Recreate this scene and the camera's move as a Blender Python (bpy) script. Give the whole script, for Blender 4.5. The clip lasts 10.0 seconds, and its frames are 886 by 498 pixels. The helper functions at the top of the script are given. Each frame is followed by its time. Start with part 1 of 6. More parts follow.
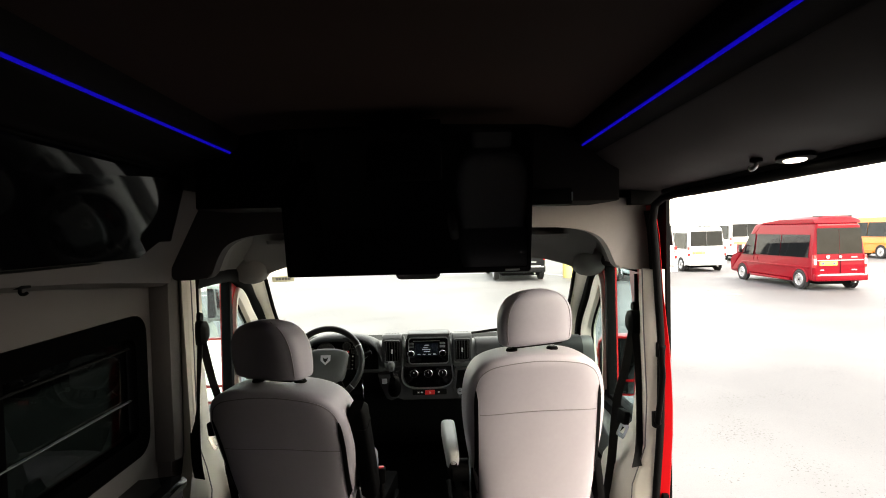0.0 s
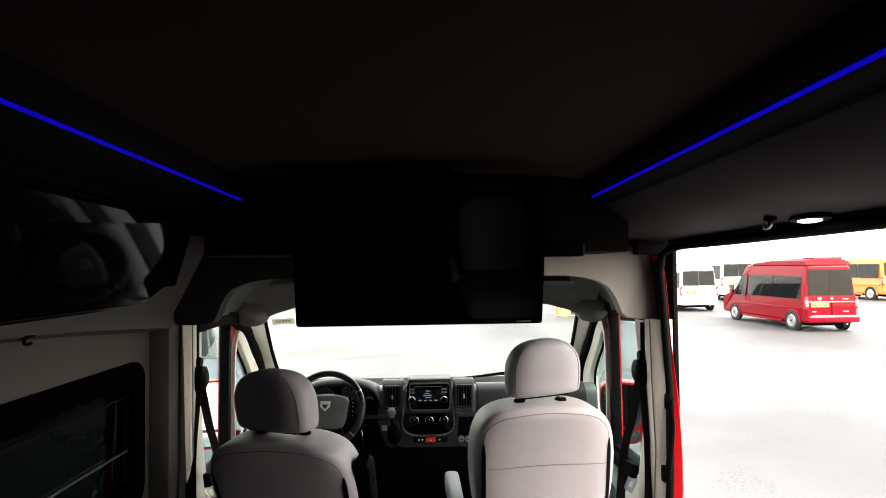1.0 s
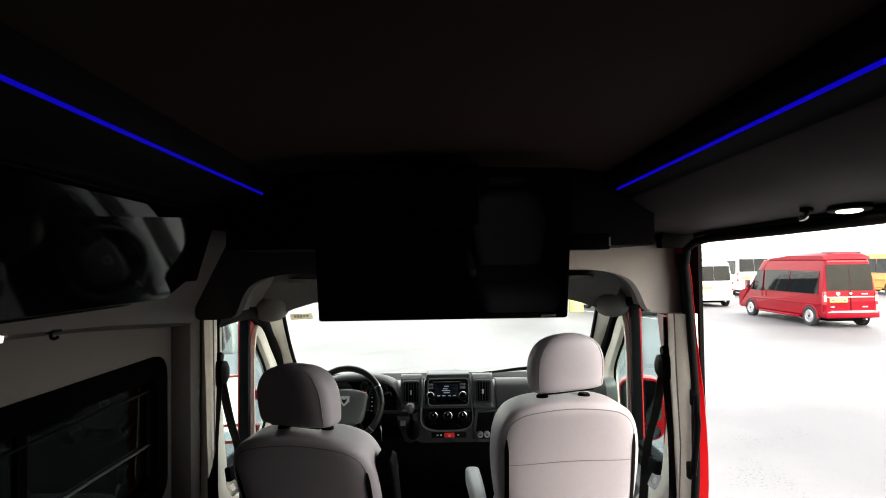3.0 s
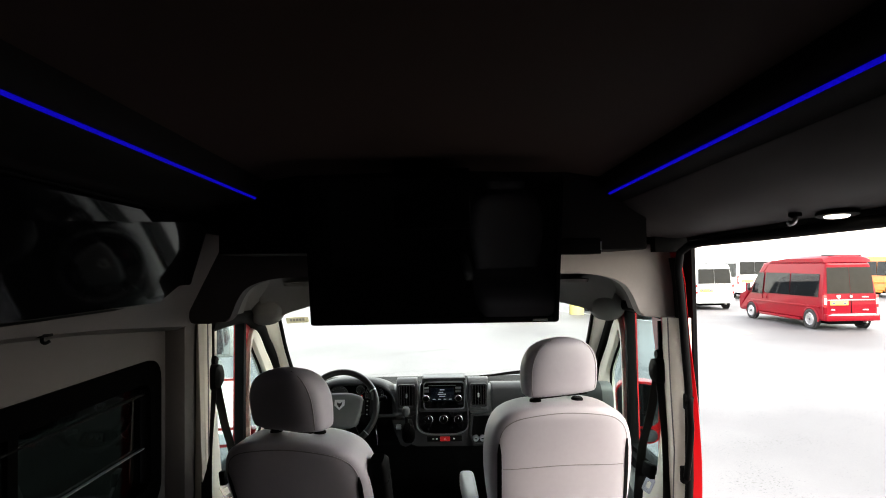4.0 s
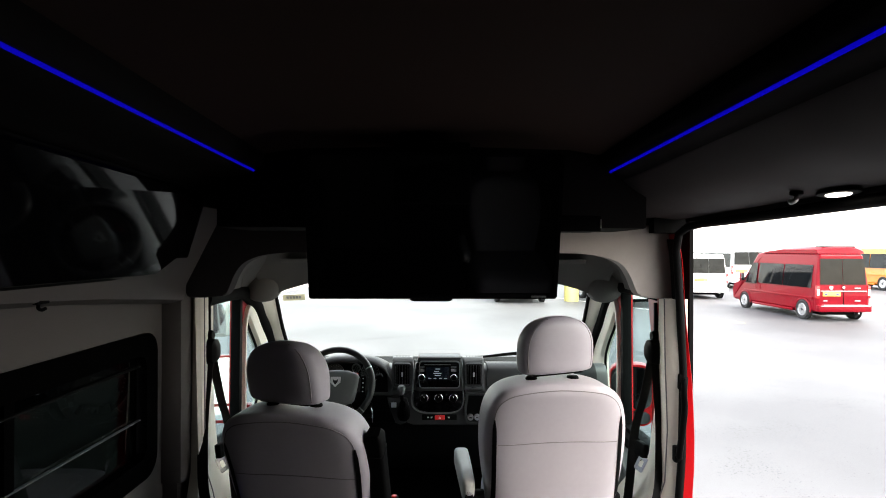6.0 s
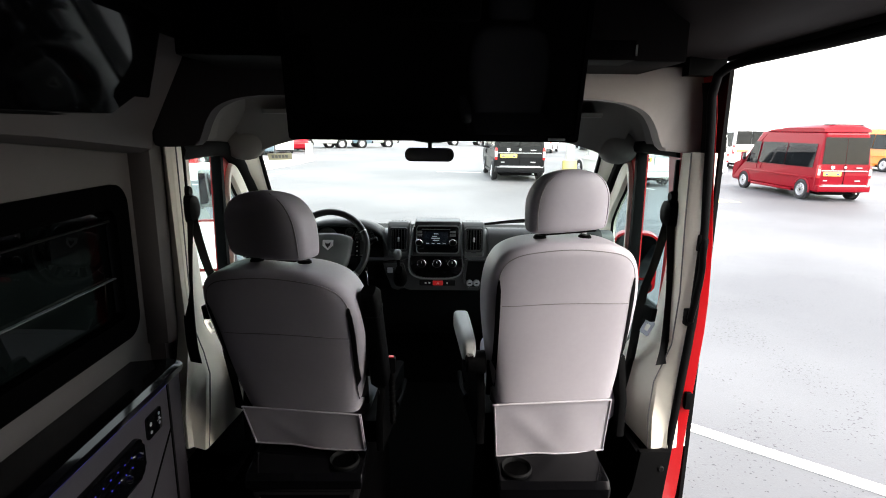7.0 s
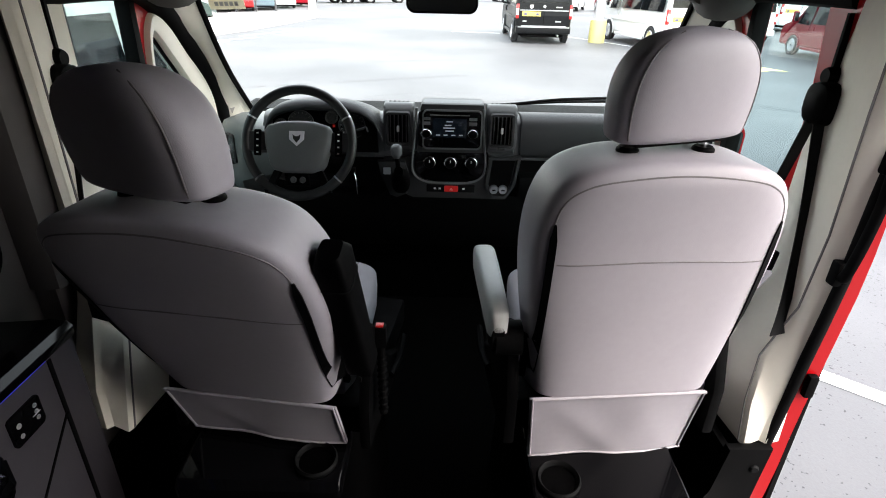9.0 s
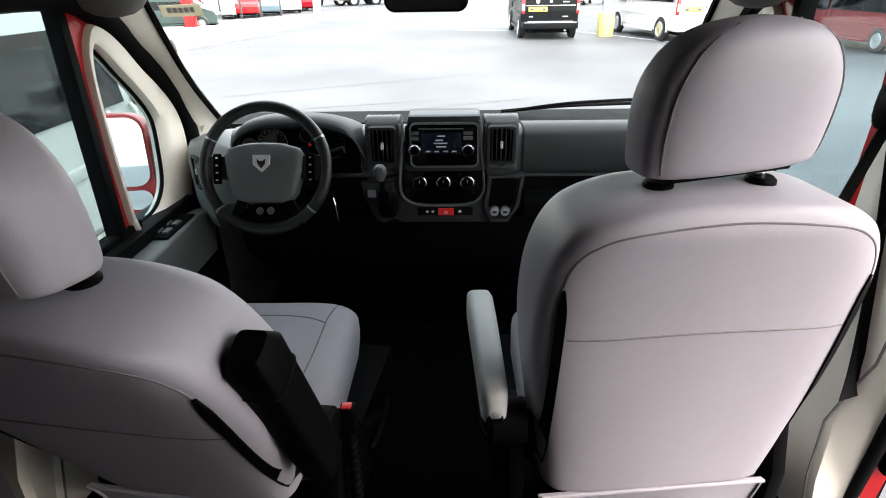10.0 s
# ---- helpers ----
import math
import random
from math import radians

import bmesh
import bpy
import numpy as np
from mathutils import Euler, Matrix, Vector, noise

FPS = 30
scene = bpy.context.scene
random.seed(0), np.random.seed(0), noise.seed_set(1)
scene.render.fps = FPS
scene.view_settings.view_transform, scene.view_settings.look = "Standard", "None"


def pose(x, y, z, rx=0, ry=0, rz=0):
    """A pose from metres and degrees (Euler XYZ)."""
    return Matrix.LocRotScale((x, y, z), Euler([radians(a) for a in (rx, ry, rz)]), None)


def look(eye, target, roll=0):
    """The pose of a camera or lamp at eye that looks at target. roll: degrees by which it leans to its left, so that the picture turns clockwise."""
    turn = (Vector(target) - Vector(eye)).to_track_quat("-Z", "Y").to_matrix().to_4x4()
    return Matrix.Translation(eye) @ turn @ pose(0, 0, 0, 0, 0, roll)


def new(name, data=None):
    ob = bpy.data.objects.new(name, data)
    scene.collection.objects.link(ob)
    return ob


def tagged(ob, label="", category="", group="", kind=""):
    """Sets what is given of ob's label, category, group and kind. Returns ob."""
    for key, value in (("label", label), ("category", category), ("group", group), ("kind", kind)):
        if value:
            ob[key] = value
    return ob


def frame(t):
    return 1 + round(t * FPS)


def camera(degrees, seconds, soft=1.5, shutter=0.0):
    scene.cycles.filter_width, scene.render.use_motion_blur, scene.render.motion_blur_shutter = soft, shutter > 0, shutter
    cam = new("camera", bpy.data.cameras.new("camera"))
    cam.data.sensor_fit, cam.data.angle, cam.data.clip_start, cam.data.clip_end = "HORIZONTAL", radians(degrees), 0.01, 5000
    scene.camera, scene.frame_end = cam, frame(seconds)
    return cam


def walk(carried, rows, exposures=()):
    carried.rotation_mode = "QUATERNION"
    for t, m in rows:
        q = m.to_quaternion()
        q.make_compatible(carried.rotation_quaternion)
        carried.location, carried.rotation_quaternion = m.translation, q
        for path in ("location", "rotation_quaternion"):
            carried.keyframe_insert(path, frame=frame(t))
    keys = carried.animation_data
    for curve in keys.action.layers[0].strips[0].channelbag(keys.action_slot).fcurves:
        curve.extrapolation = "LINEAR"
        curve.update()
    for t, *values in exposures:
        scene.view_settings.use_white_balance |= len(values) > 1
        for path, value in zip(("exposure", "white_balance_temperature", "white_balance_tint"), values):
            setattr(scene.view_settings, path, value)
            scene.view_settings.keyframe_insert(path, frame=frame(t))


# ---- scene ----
cam = camera(78.0, 10.0, soft=1.0)
PATH = [
    (0, (0.082, 0.134, 1.611), (0.103, 2.133, 1.540), -1.35),
    (0.5, (0.046, 0.136, 1.645), (0.051, 2.136, 1.667), -0.70),
    (1, (0.031, 0.142, 1.652), (0.082, 2.140, 1.711), -0.64),
    (1.5, (0.004, 0.141, 1.652), (0.016, 2.140, 1.716), -0.89),
    (2, (-0.014, 0.151, 1.646), (-0.023, 2.150, 1.689), -0.95),
    (3.5, (0.012, 0.161, 1.648), (0.027, 2.160, 1.696), -0.74),
    (4, (0.024, 0.157, 1.651), (0.030, 2.156, 1.705), -0.78),
    (4.5, (0.029, 0.152, 1.651), (0.024, 2.152, 1.704), -0.66),
    (5, (0.029, 0.154, 1.650), (0.034, 2.153, 1.709), -0.40),
    (5.2, (0.029, 0.154, 1.650), (0.042, 2.153, 1.718), -0.20),
    (6.3, (-0.002, 0.175, 1.595), (0.025, 2.172, 1.490), 0.42),
    (6.5, (-0.012, 0.210, 1.571), (0.029, 2.198, 1.353), 0.44),
    (7, (0.001, 0.346, 1.521), (0.041, 2.298, 1.087), 0.74),
    (7.5, (0.056, 0.540, 1.482), (0.079, 2.442, 0.864), -0.17),
    (8, (0.071, 0.661, 1.465), (0.000, 2.536, 0.773), -0.94),
    (8.5, (0.046, 0.831, 1.468), (0.034, 2.670, 0.681), 0.23),
    (9, (0.002, 1.000, 1.464), (0.006, 2.795, 0.582), 1.37),
    (9.5, (0.023, 1.116, 1.462), (0.032, 2.921, 0.601), 0.84),
    (10, (0.057, 1.256, 1.449), (0.013, 3.049, 0.564), -0.90),
]
EXPOSURES = [(0.0, 3.15, 8200, 11), (1.0, 3.15, 7750, 11), (3.5, 3.15, 7550, 11), (5.2, 3.15, 7350, 11), (6.5, 2.98, 7150, 11), (8.0, 2.95, 7000, 12), (10.0, 3.0, 7000, 14)]
walk(cam, [(t, look(eye, target, roll)) for t, eye, target, roll in PATH], EXPOSURES)

# ---- world, sun ----
world = bpy.data.worlds.new("overcast_sky")
scene.world = world
world.use_nodes = True
_n, _l = world.node_tree.nodes, world.node_tree.links
_sky = _n.new("ShaderNodeTexSky")
_sky.sky_type = "NISHITA"
_sky.sun_disc = False
_sky.sun_elevation, _sky.sun_rotation = radians(50), radians(123)
_sky.air_density, _sky.dust_density, _sky.ozone_density = 1.2, 2.5, 0.3
_bg = _n["Background"]
_l.new(_sky.outputs[0], _bg.inputs[0])
_bg.inputs[1].default_value = 0.06
_cloud, _sum = _n.new("ShaderNodeBackground"), _n.new("ShaderNodeAddShader")
_cloud.inputs[0].default_value, _cloud.inputs[1].default_value = (0.945, 0.99, 1.03, 1), 0.41
_l.new(_bg.outputs[0], _sum.inputs[0])
_l.new(_cloud.outputs[0], _sum.inputs[1])
_l.new(_sum.outputs[0], _n["World Output"].inputs[0])
_sd = bpy.data.lights.new("sun", "SUN")
_sd.energy, _sd.angle, _sd.color = 0.62, radians(55), (1.0, 0.99, 0.985)
_so = new("sun", _sd)
_so.matrix_world = look((14, -9, 20), (0, 0, 0))


# ---- materials ----
def material(name, colour, rough=0.6, metal=0.0, vary=0.15, scale=8.0, bump=0.0, bump_scale=300.0, emit=None, coat=0.0, spec=0.5, per_piece=0.0):
    m = bpy.data.materials.new(name)
    m.use_nodes = True
    n, l = m.node_tree.nodes, m.node_tree.links
    b = n["Principled BSDF"]
    b.inputs["Roughness"].default_value = rough
    b.inputs["Metallic"].default_value = metal
    b.inputs["Coat Weight"].default_value = coat
    b.inputs["Coat Roughness"].default_value = 0.05
    b.inputs["Specular IOR Level"].default_value = spec
    co = n.new("ShaderNodeTexCoord")
    big, fine = n.new("ShaderNodeTexNoise"), n.new("ShaderNodeTexNoise")
    big.inputs["Scale"].default_value, fine.inputs["Scale"].default_value = scale, scale * 14
    big.inputs["Detail"].default_value = 5
    mixn = n.new("ShaderNodeMath")
    mixn.operation = "MULTIPLY_ADD"
    mixn.inputs[1].default_value = 0.35
    l.new(co.outputs["Object"], big.inputs["Vector"])
    l.new(co.outputs["Object"], fine.inputs["Vector"])
    l.new(fine.outputs["Fac"], mixn.inputs[0])
    l.new(big.outputs["Fac"], mixn.inputs[2])
    ramp = n.new("ShaderNodeMapRange")
    ramp.inputs["From Min"].default_value, ramp.inputs["From Max"].default_value = 0.35, 1.0
    ramp.inputs["To Min"].default_value, ramp.inputs["To Max"].default_value = 1 - vary, 1 + vary
    l.new(mixn.outputs[0], ramp.inputs[0])
    hsv = n.new("ShaderNodeHueSaturation")
    hsv.inputs["Color"].default_value = (*colour, 1)
    l.new(ramp.outputs[0], hsv.inputs["Value"])
    l.new(hsv.outputs[0], b.inputs["Base Color"])
    rr = n.new("ShaderNodeMapRange")
    rr.inputs["To Min"].default_value, rr.inputs["To Max"].default_value = max(rough * 0.85, 0.0), min(rough * 1.15, 1)
    l.new(big.outputs["Fac"], rr.inputs[0])
    l.new(rr.outputs[0], b.inputs["Roughness"])
    if bump:
        tex = n.new("ShaderNodeTexNoise")
        tex.inputs["Scale"].default_value, tex.inputs["Detail"].default_value = bump_scale, 3
        l.new(co.outputs["Object"], tex.inputs["Vector"])
        bp = n.new("ShaderNodeBump")
        bp.inputs["Strength"].default_value, bp.inputs["Distance"].default_value = bump, 0.002
        l.new(tex.outputs["Fac"], bp.inputs["Height"])
        l.new(bp.outputs[0], b.inputs["Normal"])
    if emit:
        b.inputs["Emission Color"].default_value, b.inputs["Emission Strength"].default_value = (*emit[:3], 1), emit[3]
    return m


def glass(name, tint, rough=0.0):
    m = bpy.data.materials.new(name)
    m.use_nodes = True
    n, l = m.node_tree.nodes, m.node_tree.links
    n.remove(n["Principled BSDF"])
    tr, gl, mx, fr = n.new("ShaderNodeBsdfTransparent"), n.new("ShaderNodeBsdfGlossy"), n.new("ShaderNodeMixShader"), n.new("ShaderNodeLayerWeight")
    po, ad = n.new("ShaderNodeMath"), n.new("ShaderNodeMath")
    po.operation, ad.operation = "POWER", "MULTIPLY_ADD"
    po.inputs[1].default_value, ad.inputs[1].default_value, ad.inputs[2].default_value = 5.0, 0.5, 0.03
    tr.inputs[0].default_value = (*tint, 1)
    gl.inputs["Roughness"].default_value = rough
    l.new(fr.outputs["Facing"], po.inputs[0])
    l.new(po.outputs[0], ad.inputs[0])
    l.new(ad.outputs[0], mx.inputs[0])
    l.new(tr.outputs[0], mx.inputs[1])
    l.new(gl.outputs[0], mx.inputs[2])
    l.new(mx.outputs[0], n["Material Output"].inputs[0])
    return m


M = {
    "seat": material("seat_vinyl", (0.345, 0.326, 0.358), 0.5, vary=0.07, scale=5, bump=0.12, bump_scale=650),
    "seat_seam": material("seat_seam", (0.15, 0.138, 0.14), 0.7),
    "cream": material("cream_trim", (0.74, 0.70, 0.61), 0.6, vary=0.06, scale=4, bump=0.12, bump_scale=600),
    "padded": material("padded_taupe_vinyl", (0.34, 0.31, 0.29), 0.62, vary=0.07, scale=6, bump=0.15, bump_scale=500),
    # same taupe as padded, far darker: the walls' shade is in the colour
    "wall": material("shaded_taupe_vinyl", (0.072, 0.063, 0.061), 0.65, vary=0.07, scale=6, bump=0.15, bump_scale=500),
    # taupe vinyl once more, darkened: the shade is put into its colour
    "upright": material("shadow_taupe_vinyl", (0.07, 0.062, 0.06), 0.6, vary=0.08, scale=6, bump=0.15, bump_scale=500),
    # chrome's bright reflection put into a plain white base colour
    "badge": material("painted_glint_badge", (0.86, 0.86, 0.87), 0.3),
    "cabgrey": material("cab_headliner", (0.098, 0.092, 0.087), 0.9, vary=0.08, scale=10, bump=0.2, bump_scale=900),
    "suede": material("dark_brown_suede", (0.024, 0.0142, 0.0115), 0.95, vary=0.15, scale=6, bump=0.3, bump_scale=900, spec=0.1),
    # cove tones: taupe vinyl with its lack of light put into the colour
    "cove": material("shaded_cove_vinyl", (0.0042, 0.0035, 0.0035), 0.8, vary=0.1, scale=6, bump=0.15, bump_scale=600, spec=0.08),
    "covelow": material("part_shaded_cove_vinyl", (0.025, 0.0215, 0.022), 0.7, vary=0.1, scale=6, bump=0.15, bump_scale=600, spec=0.12),
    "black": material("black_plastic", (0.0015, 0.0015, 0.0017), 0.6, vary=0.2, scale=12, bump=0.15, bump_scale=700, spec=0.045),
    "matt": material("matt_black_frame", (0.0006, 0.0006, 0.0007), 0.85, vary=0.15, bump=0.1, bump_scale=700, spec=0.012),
    "gloss": material("gloss_black", (0.0025, 0.0025, 0.003), 0.06, vary=0.1, spec=0.12),
    "screen": material("dark_screen", (0.002, 0.002, 0.0024), 0.03, vary=0.05, spec=0.6),
    "rubber": material("black_rubber", (0.0019, 0.0019, 0.0021), 0.7, spec=0.08, vary=0.15),
    # dash plastics: sky-lit and shaded tones put into separate colours
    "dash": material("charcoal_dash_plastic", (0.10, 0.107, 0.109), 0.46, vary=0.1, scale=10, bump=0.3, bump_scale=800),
    "hub": material("top_lit_charcoal", (0.125, 0.136, 0.133), 0.45, vary=0.1, scale=10, bump=0.3, bump_scale=800),
    "dashmid": material("shaded_console_plastic", (0.025, 0.0265, 0.0285), 0.5, vary=0.1, scale=10, bump=0.3, bump_scale=800, spec=0.3),
    "dashlo": material("shaded_dash_plastic", (0.0042, 0.0044, 0.0047), 0.6, spec=0.07, vary=0.12, scale=10, bump=0.2, bump_scale=800),
    "wheel": material("steering_leather", (0.019, 0.0202, 0.0202), 0.36, vary=0.12, scale=20, bump=0.2, bump_scale=900),
    "chrome": material("chrome", (0.75, 0.76, 0.78), 0.12, metal=1.0, vary=0.05),
    "silver": material("satin_silver", (0.55, 0.56, 0.57), 0.3, metal=0.9, vary=0.06),
    "red": material("red_paint", (0.40, 0.003, 0.006), 0.3, spec=0.3, vary=0.05, coat=0.3),
    "belt": material("seat_belt_webbing", (0.005, 0.005, 0.0055), 0.8, spec=0.15, vary=0.2, scale=30, bump=0.3, bump_scale=1200),
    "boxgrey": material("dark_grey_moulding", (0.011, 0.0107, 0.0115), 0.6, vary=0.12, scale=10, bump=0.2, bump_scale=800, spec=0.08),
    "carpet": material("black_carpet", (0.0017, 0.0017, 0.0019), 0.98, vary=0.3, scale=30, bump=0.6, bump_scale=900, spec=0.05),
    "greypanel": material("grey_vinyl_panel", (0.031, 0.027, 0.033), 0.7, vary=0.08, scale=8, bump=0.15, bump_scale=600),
    "led": material("blue_led", (0.002, 0.002, 0.2), 0.8, spec=0.05, emit=(0.0, 0.0, 1.0, 0.048)),
    "dots": material("blue_indicator", (0.01, 0.01, 0.3), 0.5, emit=(0.05, 0.05, 1.0, 0.06)),
    "lamp": material("lamp_lens", (0.9, 0.9, 0.88), 0.4, emit=(1.0, 0.97, 0.92, 0.6)),
    "hazard": material("hazard_red", (0.5, 0.02, 0.02), 0.35, emit=(0.9, 0.02, 0.02, 0.012)),
    "lcd": material("radio_display", (0.008, 0.011, 0.016), 0.15, emit=(0.08, 0.14, 0.26, 0.0014)),
    "lcd_text": material("display_text", (0.3, 0.3, 0.3), 0.4, emit=(0.6, 0.7, 0.85, 0.018)),
    "tar": material("tar_seam", (0.083, 0.084, 0.088), 0.6, vary=0.3, scale=3),
    "dim": material("dim_marking", (0.35, 0.35, 0.36), 0.6),
    "mirror": material("tinted_mirror", (0.70, 0.72, 0.73), 0.03, metal=1.0, vary=0.03),
    # mirror copy for the right door, its dark reflection put into the colour
    "mirror_dark": material("shaded_mirror", (0.13, 0.145, 0.15), 0.03, metal=1.0, vary=0.03),
    "white": material("white_marking", (0.75, 0.75, 0.74), 0.6),
    "glow_red": material("gauge_red", (0.4, 0.01, 0.01), 0.4, emit=(1.0, 0.05, 0.04, 0.02)),
    "amber": material("tail_lens_red", (0.55, 0.02, 0.02), 0.15, coat=0.5),
    "clear": material("tail_lens_clear", (0.82, 0.76, 0.74), 0.15, coat=0.5),
    "plate": material("plate_yellow", (0.75, 0.55, 0.12), 0.5),
    "plate_ink": material("plate_ink", (0.05, 0.07, 0.2), 0.5),
    "tyre": material("tyre_rubber", (0.018, 0.018, 0.019), 0.8, vary=0.25),
    "alloy": material("alloy_rim", (0.62, 0.63, 0.65), 0.25, metal=0.85),
    "arm": material("pale_armrest_vinyl", (0.42, 0.43, 0.42), 0.45, vary=0.06, bump=0.15, bump_scale=500),
    "vred": material("van_crimson_paint", (0.21, 0.002, 0.010), 0.3, vary=0.04, coat=0.03, spec=0.15),
    "vblack": material("van_black_paint", (0.004, 0.0045, 0.0055), 0.35, vary=0.05, coat=0.03, spec=0.2),
    "vwhite": material("van_white_paint", (0.80, 0.80, 0.80), 0.3, vary=0.03, coat=0.4),
    "vsilver": material("van_silver_paint", (0.34, 0.355, 0.335), 0.35, metal=0.2, vary=0.04, coat=0.5),
    "vorange": material("van_orange_paint", (0.75, 0.22, 0.02), 0.3, vary=0.04, coat=0.5),
    "vgreen": material("van_green_paint", (0.012, 0.035, 0.03), 0.3, vary=0.05, coat=0.4),
    "vteal": material("van_blue_grey_paint", (0.10, 0.16, 0.20), 0.3, vary=0.05, coat=0.5),
    "tint": material("tinted_window", (0.006, 0.008, 0.010), 0.04, vary=0.05, spec=0.45),
    "concrete": material("pale_concrete", (0.62, 0.61, 0.58), 0.85, vary=0.1, scale=1.2, bump=0.3, bump_scale=60),
    "yellow": material("yellow_paint", (0.78, 0.68, 0.25), 0.6, vary=0.08),
    "line": material("line_paint", (0.82, 0.82, 0.78), 0.7, vary=0.12, scale=6),
    "fence": material("dark_fence_metal", (0.05, 0.05, 0.055), 0.5),
    "glass": glass("clear_glass", (0.945, 0.99, 0.955)),
    "sideglass": glass("side_glass", (0.70, 0.80, 0.80)),
    "darkglass": glass("privacy_glass", (0.05, 0.06, 0.06)),
}


def asphalt():
    m = bpy.data.materials.new("worn_asphalt")
    m.use_nodes = True
    n, l = m.node_tree.nodes, m.node_tree.links
    b = n["Principled BSDF"]
    co = n.new("ShaderNodeTexCoord")
    patch, grain, pits = n.new("ShaderNodeTexNoise"), n.new("ShaderNodeTexNoise"), n.new("ShaderNodeTexNoise")
    for t, sc, d in ((patch, 0.22, 9), (grain, 90.0, 3), (pits, 38.0, 3)):
        t.inputs["Scale"].default_value, t.inputs["Detail"].default_value = sc, d
        l.new(co.outputs["Object"], t.inputs["Vector"])
    r1 = n.new("ShaderNodeValToRGB")
    r1.color_ramp.elements[0].position, r1.color_ramp.elements[1].position = 0.36, 0.64
    r1.color_ramp.elements[0].color, r1.color_ramp.elements[1].color = (0.068, 0.069, 0.074, 1), (0.118, 0.120, 0.125, 1)
    l.new(patch.outputs["Fac"], r1.inputs[0])
    r2 = n.new("ShaderNodeValToRGB")
    r2.color_ramp.elements[0].position, r2.color_ramp.elements[1].position = 0.31, 0.36
    r2.color_ramp.elements[0].color, r2.color_ramp.elements[1].color = (0.28, 0.28, 0.29, 1), (1, 1, 1, 1)
    # pits gather in worn patches
    wear, sp, ad = n.new("ShaderNodeTexNoise"), n.new("ShaderNodeMapRange"), n.new("ShaderNodeMath")
    wear.inputs["Scale"].default_value, wear.inputs["Detail"].default_value = 1.7, 4
    l.new(co.outputs["Object"], wear.inputs["Vector"])
    sp.inputs["From Min"].default_value, sp.inputs["From Max"].default_value = 0.35, 0.65
    sp.inputs["To Min"].default_value, sp.inputs["To Max"].default_value = -0.05, 0.07
    l.new(wear.outputs["Fac"], sp.inputs[0])
    ad.operation = "ADD"
    l.new(pits.outputs["Fac"], ad.inputs[0])
    l.new(sp.outputs[0], ad.inputs[1])
    l.new(ad.outputs[0], r2.inputs[0])
    r3 = n.new("ShaderNodeMapRange")
    r3.inputs["To Min"].default_value, r3.inputs["To Max"].default_value = 0.88, 1.12
    l.new(grain.outputs["Fac"], r3.inputs[0])
    mx, hs = n.new("ShaderNodeMix"), n.new("ShaderNodeHueSaturation")
    mx.data_type, mx.blend_type = "RGBA", "MULTIPLY"
    mx.inputs["Factor"].default_value = 1.0
    l.new(r1.outputs[0], mx.inputs["A"])
    l.new(r2.outputs[0], mx.inputs["B"])
    l.new(mx.outputs["Result"], hs.inputs["Color"])
    l.new(r3.outputs[0], hs.inputs["Value"])
    l.new(hs.outputs[0], b.inputs["Base Color"])
    b.inputs["Roughness"].default_value = 0.62
    bp = n.new("ShaderNodeBump")
    bp.inputs["Strength"].default_value, bp.inputs["Distance"].default_value = 0.4, 0.004
    l.new(grain.outputs["Fac"], bp.inputs["Height"])
    l.new(bp.outputs[0], b.inputs["Normal"])
    return m


M["asphalt"] = asphalt()


def paper(name, colour):
    """Thin paper, lit through from behind."""
    m = material(name, colour, 0.8, vary=0.06, scale=20)
    n, l = m.node_tree.nodes, m.node_tree.links
    tr, ad = n.new("ShaderNodeBsdfTranslucent"), n.new("ShaderNodeMixShader")
    tr.inputs[0].default_value = (*colour, 1)
    ad.inputs[0].default_value = 0.5
    l.new(n["Principled BSDF"].outputs[0], ad.inputs[1])
    l.new(tr.outputs[0], ad.inputs[2])
    l.new(ad.outputs[0], n["Material Output"].inputs[0])
    return m


M["card"] = paper("tan_card", (0.72, 0.68, 0.56))


# ---- mesh helpers ----
def part(name, bm, mat, parent=None, label="", smooth=True):
    bmesh.ops.recalc_face_normals(bm, faces=bm.faces)
    me = bpy.data.meshes.new(name)
    bm.to_mesh(me)
    bm.free()
    for p in me.polygons:
        p.use_smooth = smooth
    if smooth:
        me.set_sharp_from_angle(angle=radians(38))
    me.materials.append(M[mat] if isinstance(mat, str) else mat)
    ob = new(name, me)
    ob.parent = parent
    if label:
        tagged(ob, label)
    return ob


def thing(name, label, category, group="", kind="", at=(0, 0, 0)):
    ob = new(name)
    ob.empty_display_size = 0.05
    ob.location = at
    return tagged(ob, label, category, group, kind)


def add_box(bm, x0, x1, y0, y1, z0, z1, bevel=0.0, seg=2):
    vs = [bm.verts.new((x, y, z)) for x in (x0, x1) for y in (y0, y1) for z in (z0, z1)]
    fs = [bm.faces.new([vs[i] for i in q]) for q in ((0, 1, 3, 2), (4, 6, 7, 5), (0, 4, 5, 1), (2, 3, 7, 6), (0, 2, 6, 4), (1, 5, 7, 3))]
    if bevel:
        es = list({e for f in fs for e in f.edges})
        bmesh.ops.bevel(bm, geom=es, offset=bevel, segments=seg, profile=0.6, affect="EDGES")
    return bm


def boxm(*a, **k):
    return add_box(bmesh.new(), *a, **k)


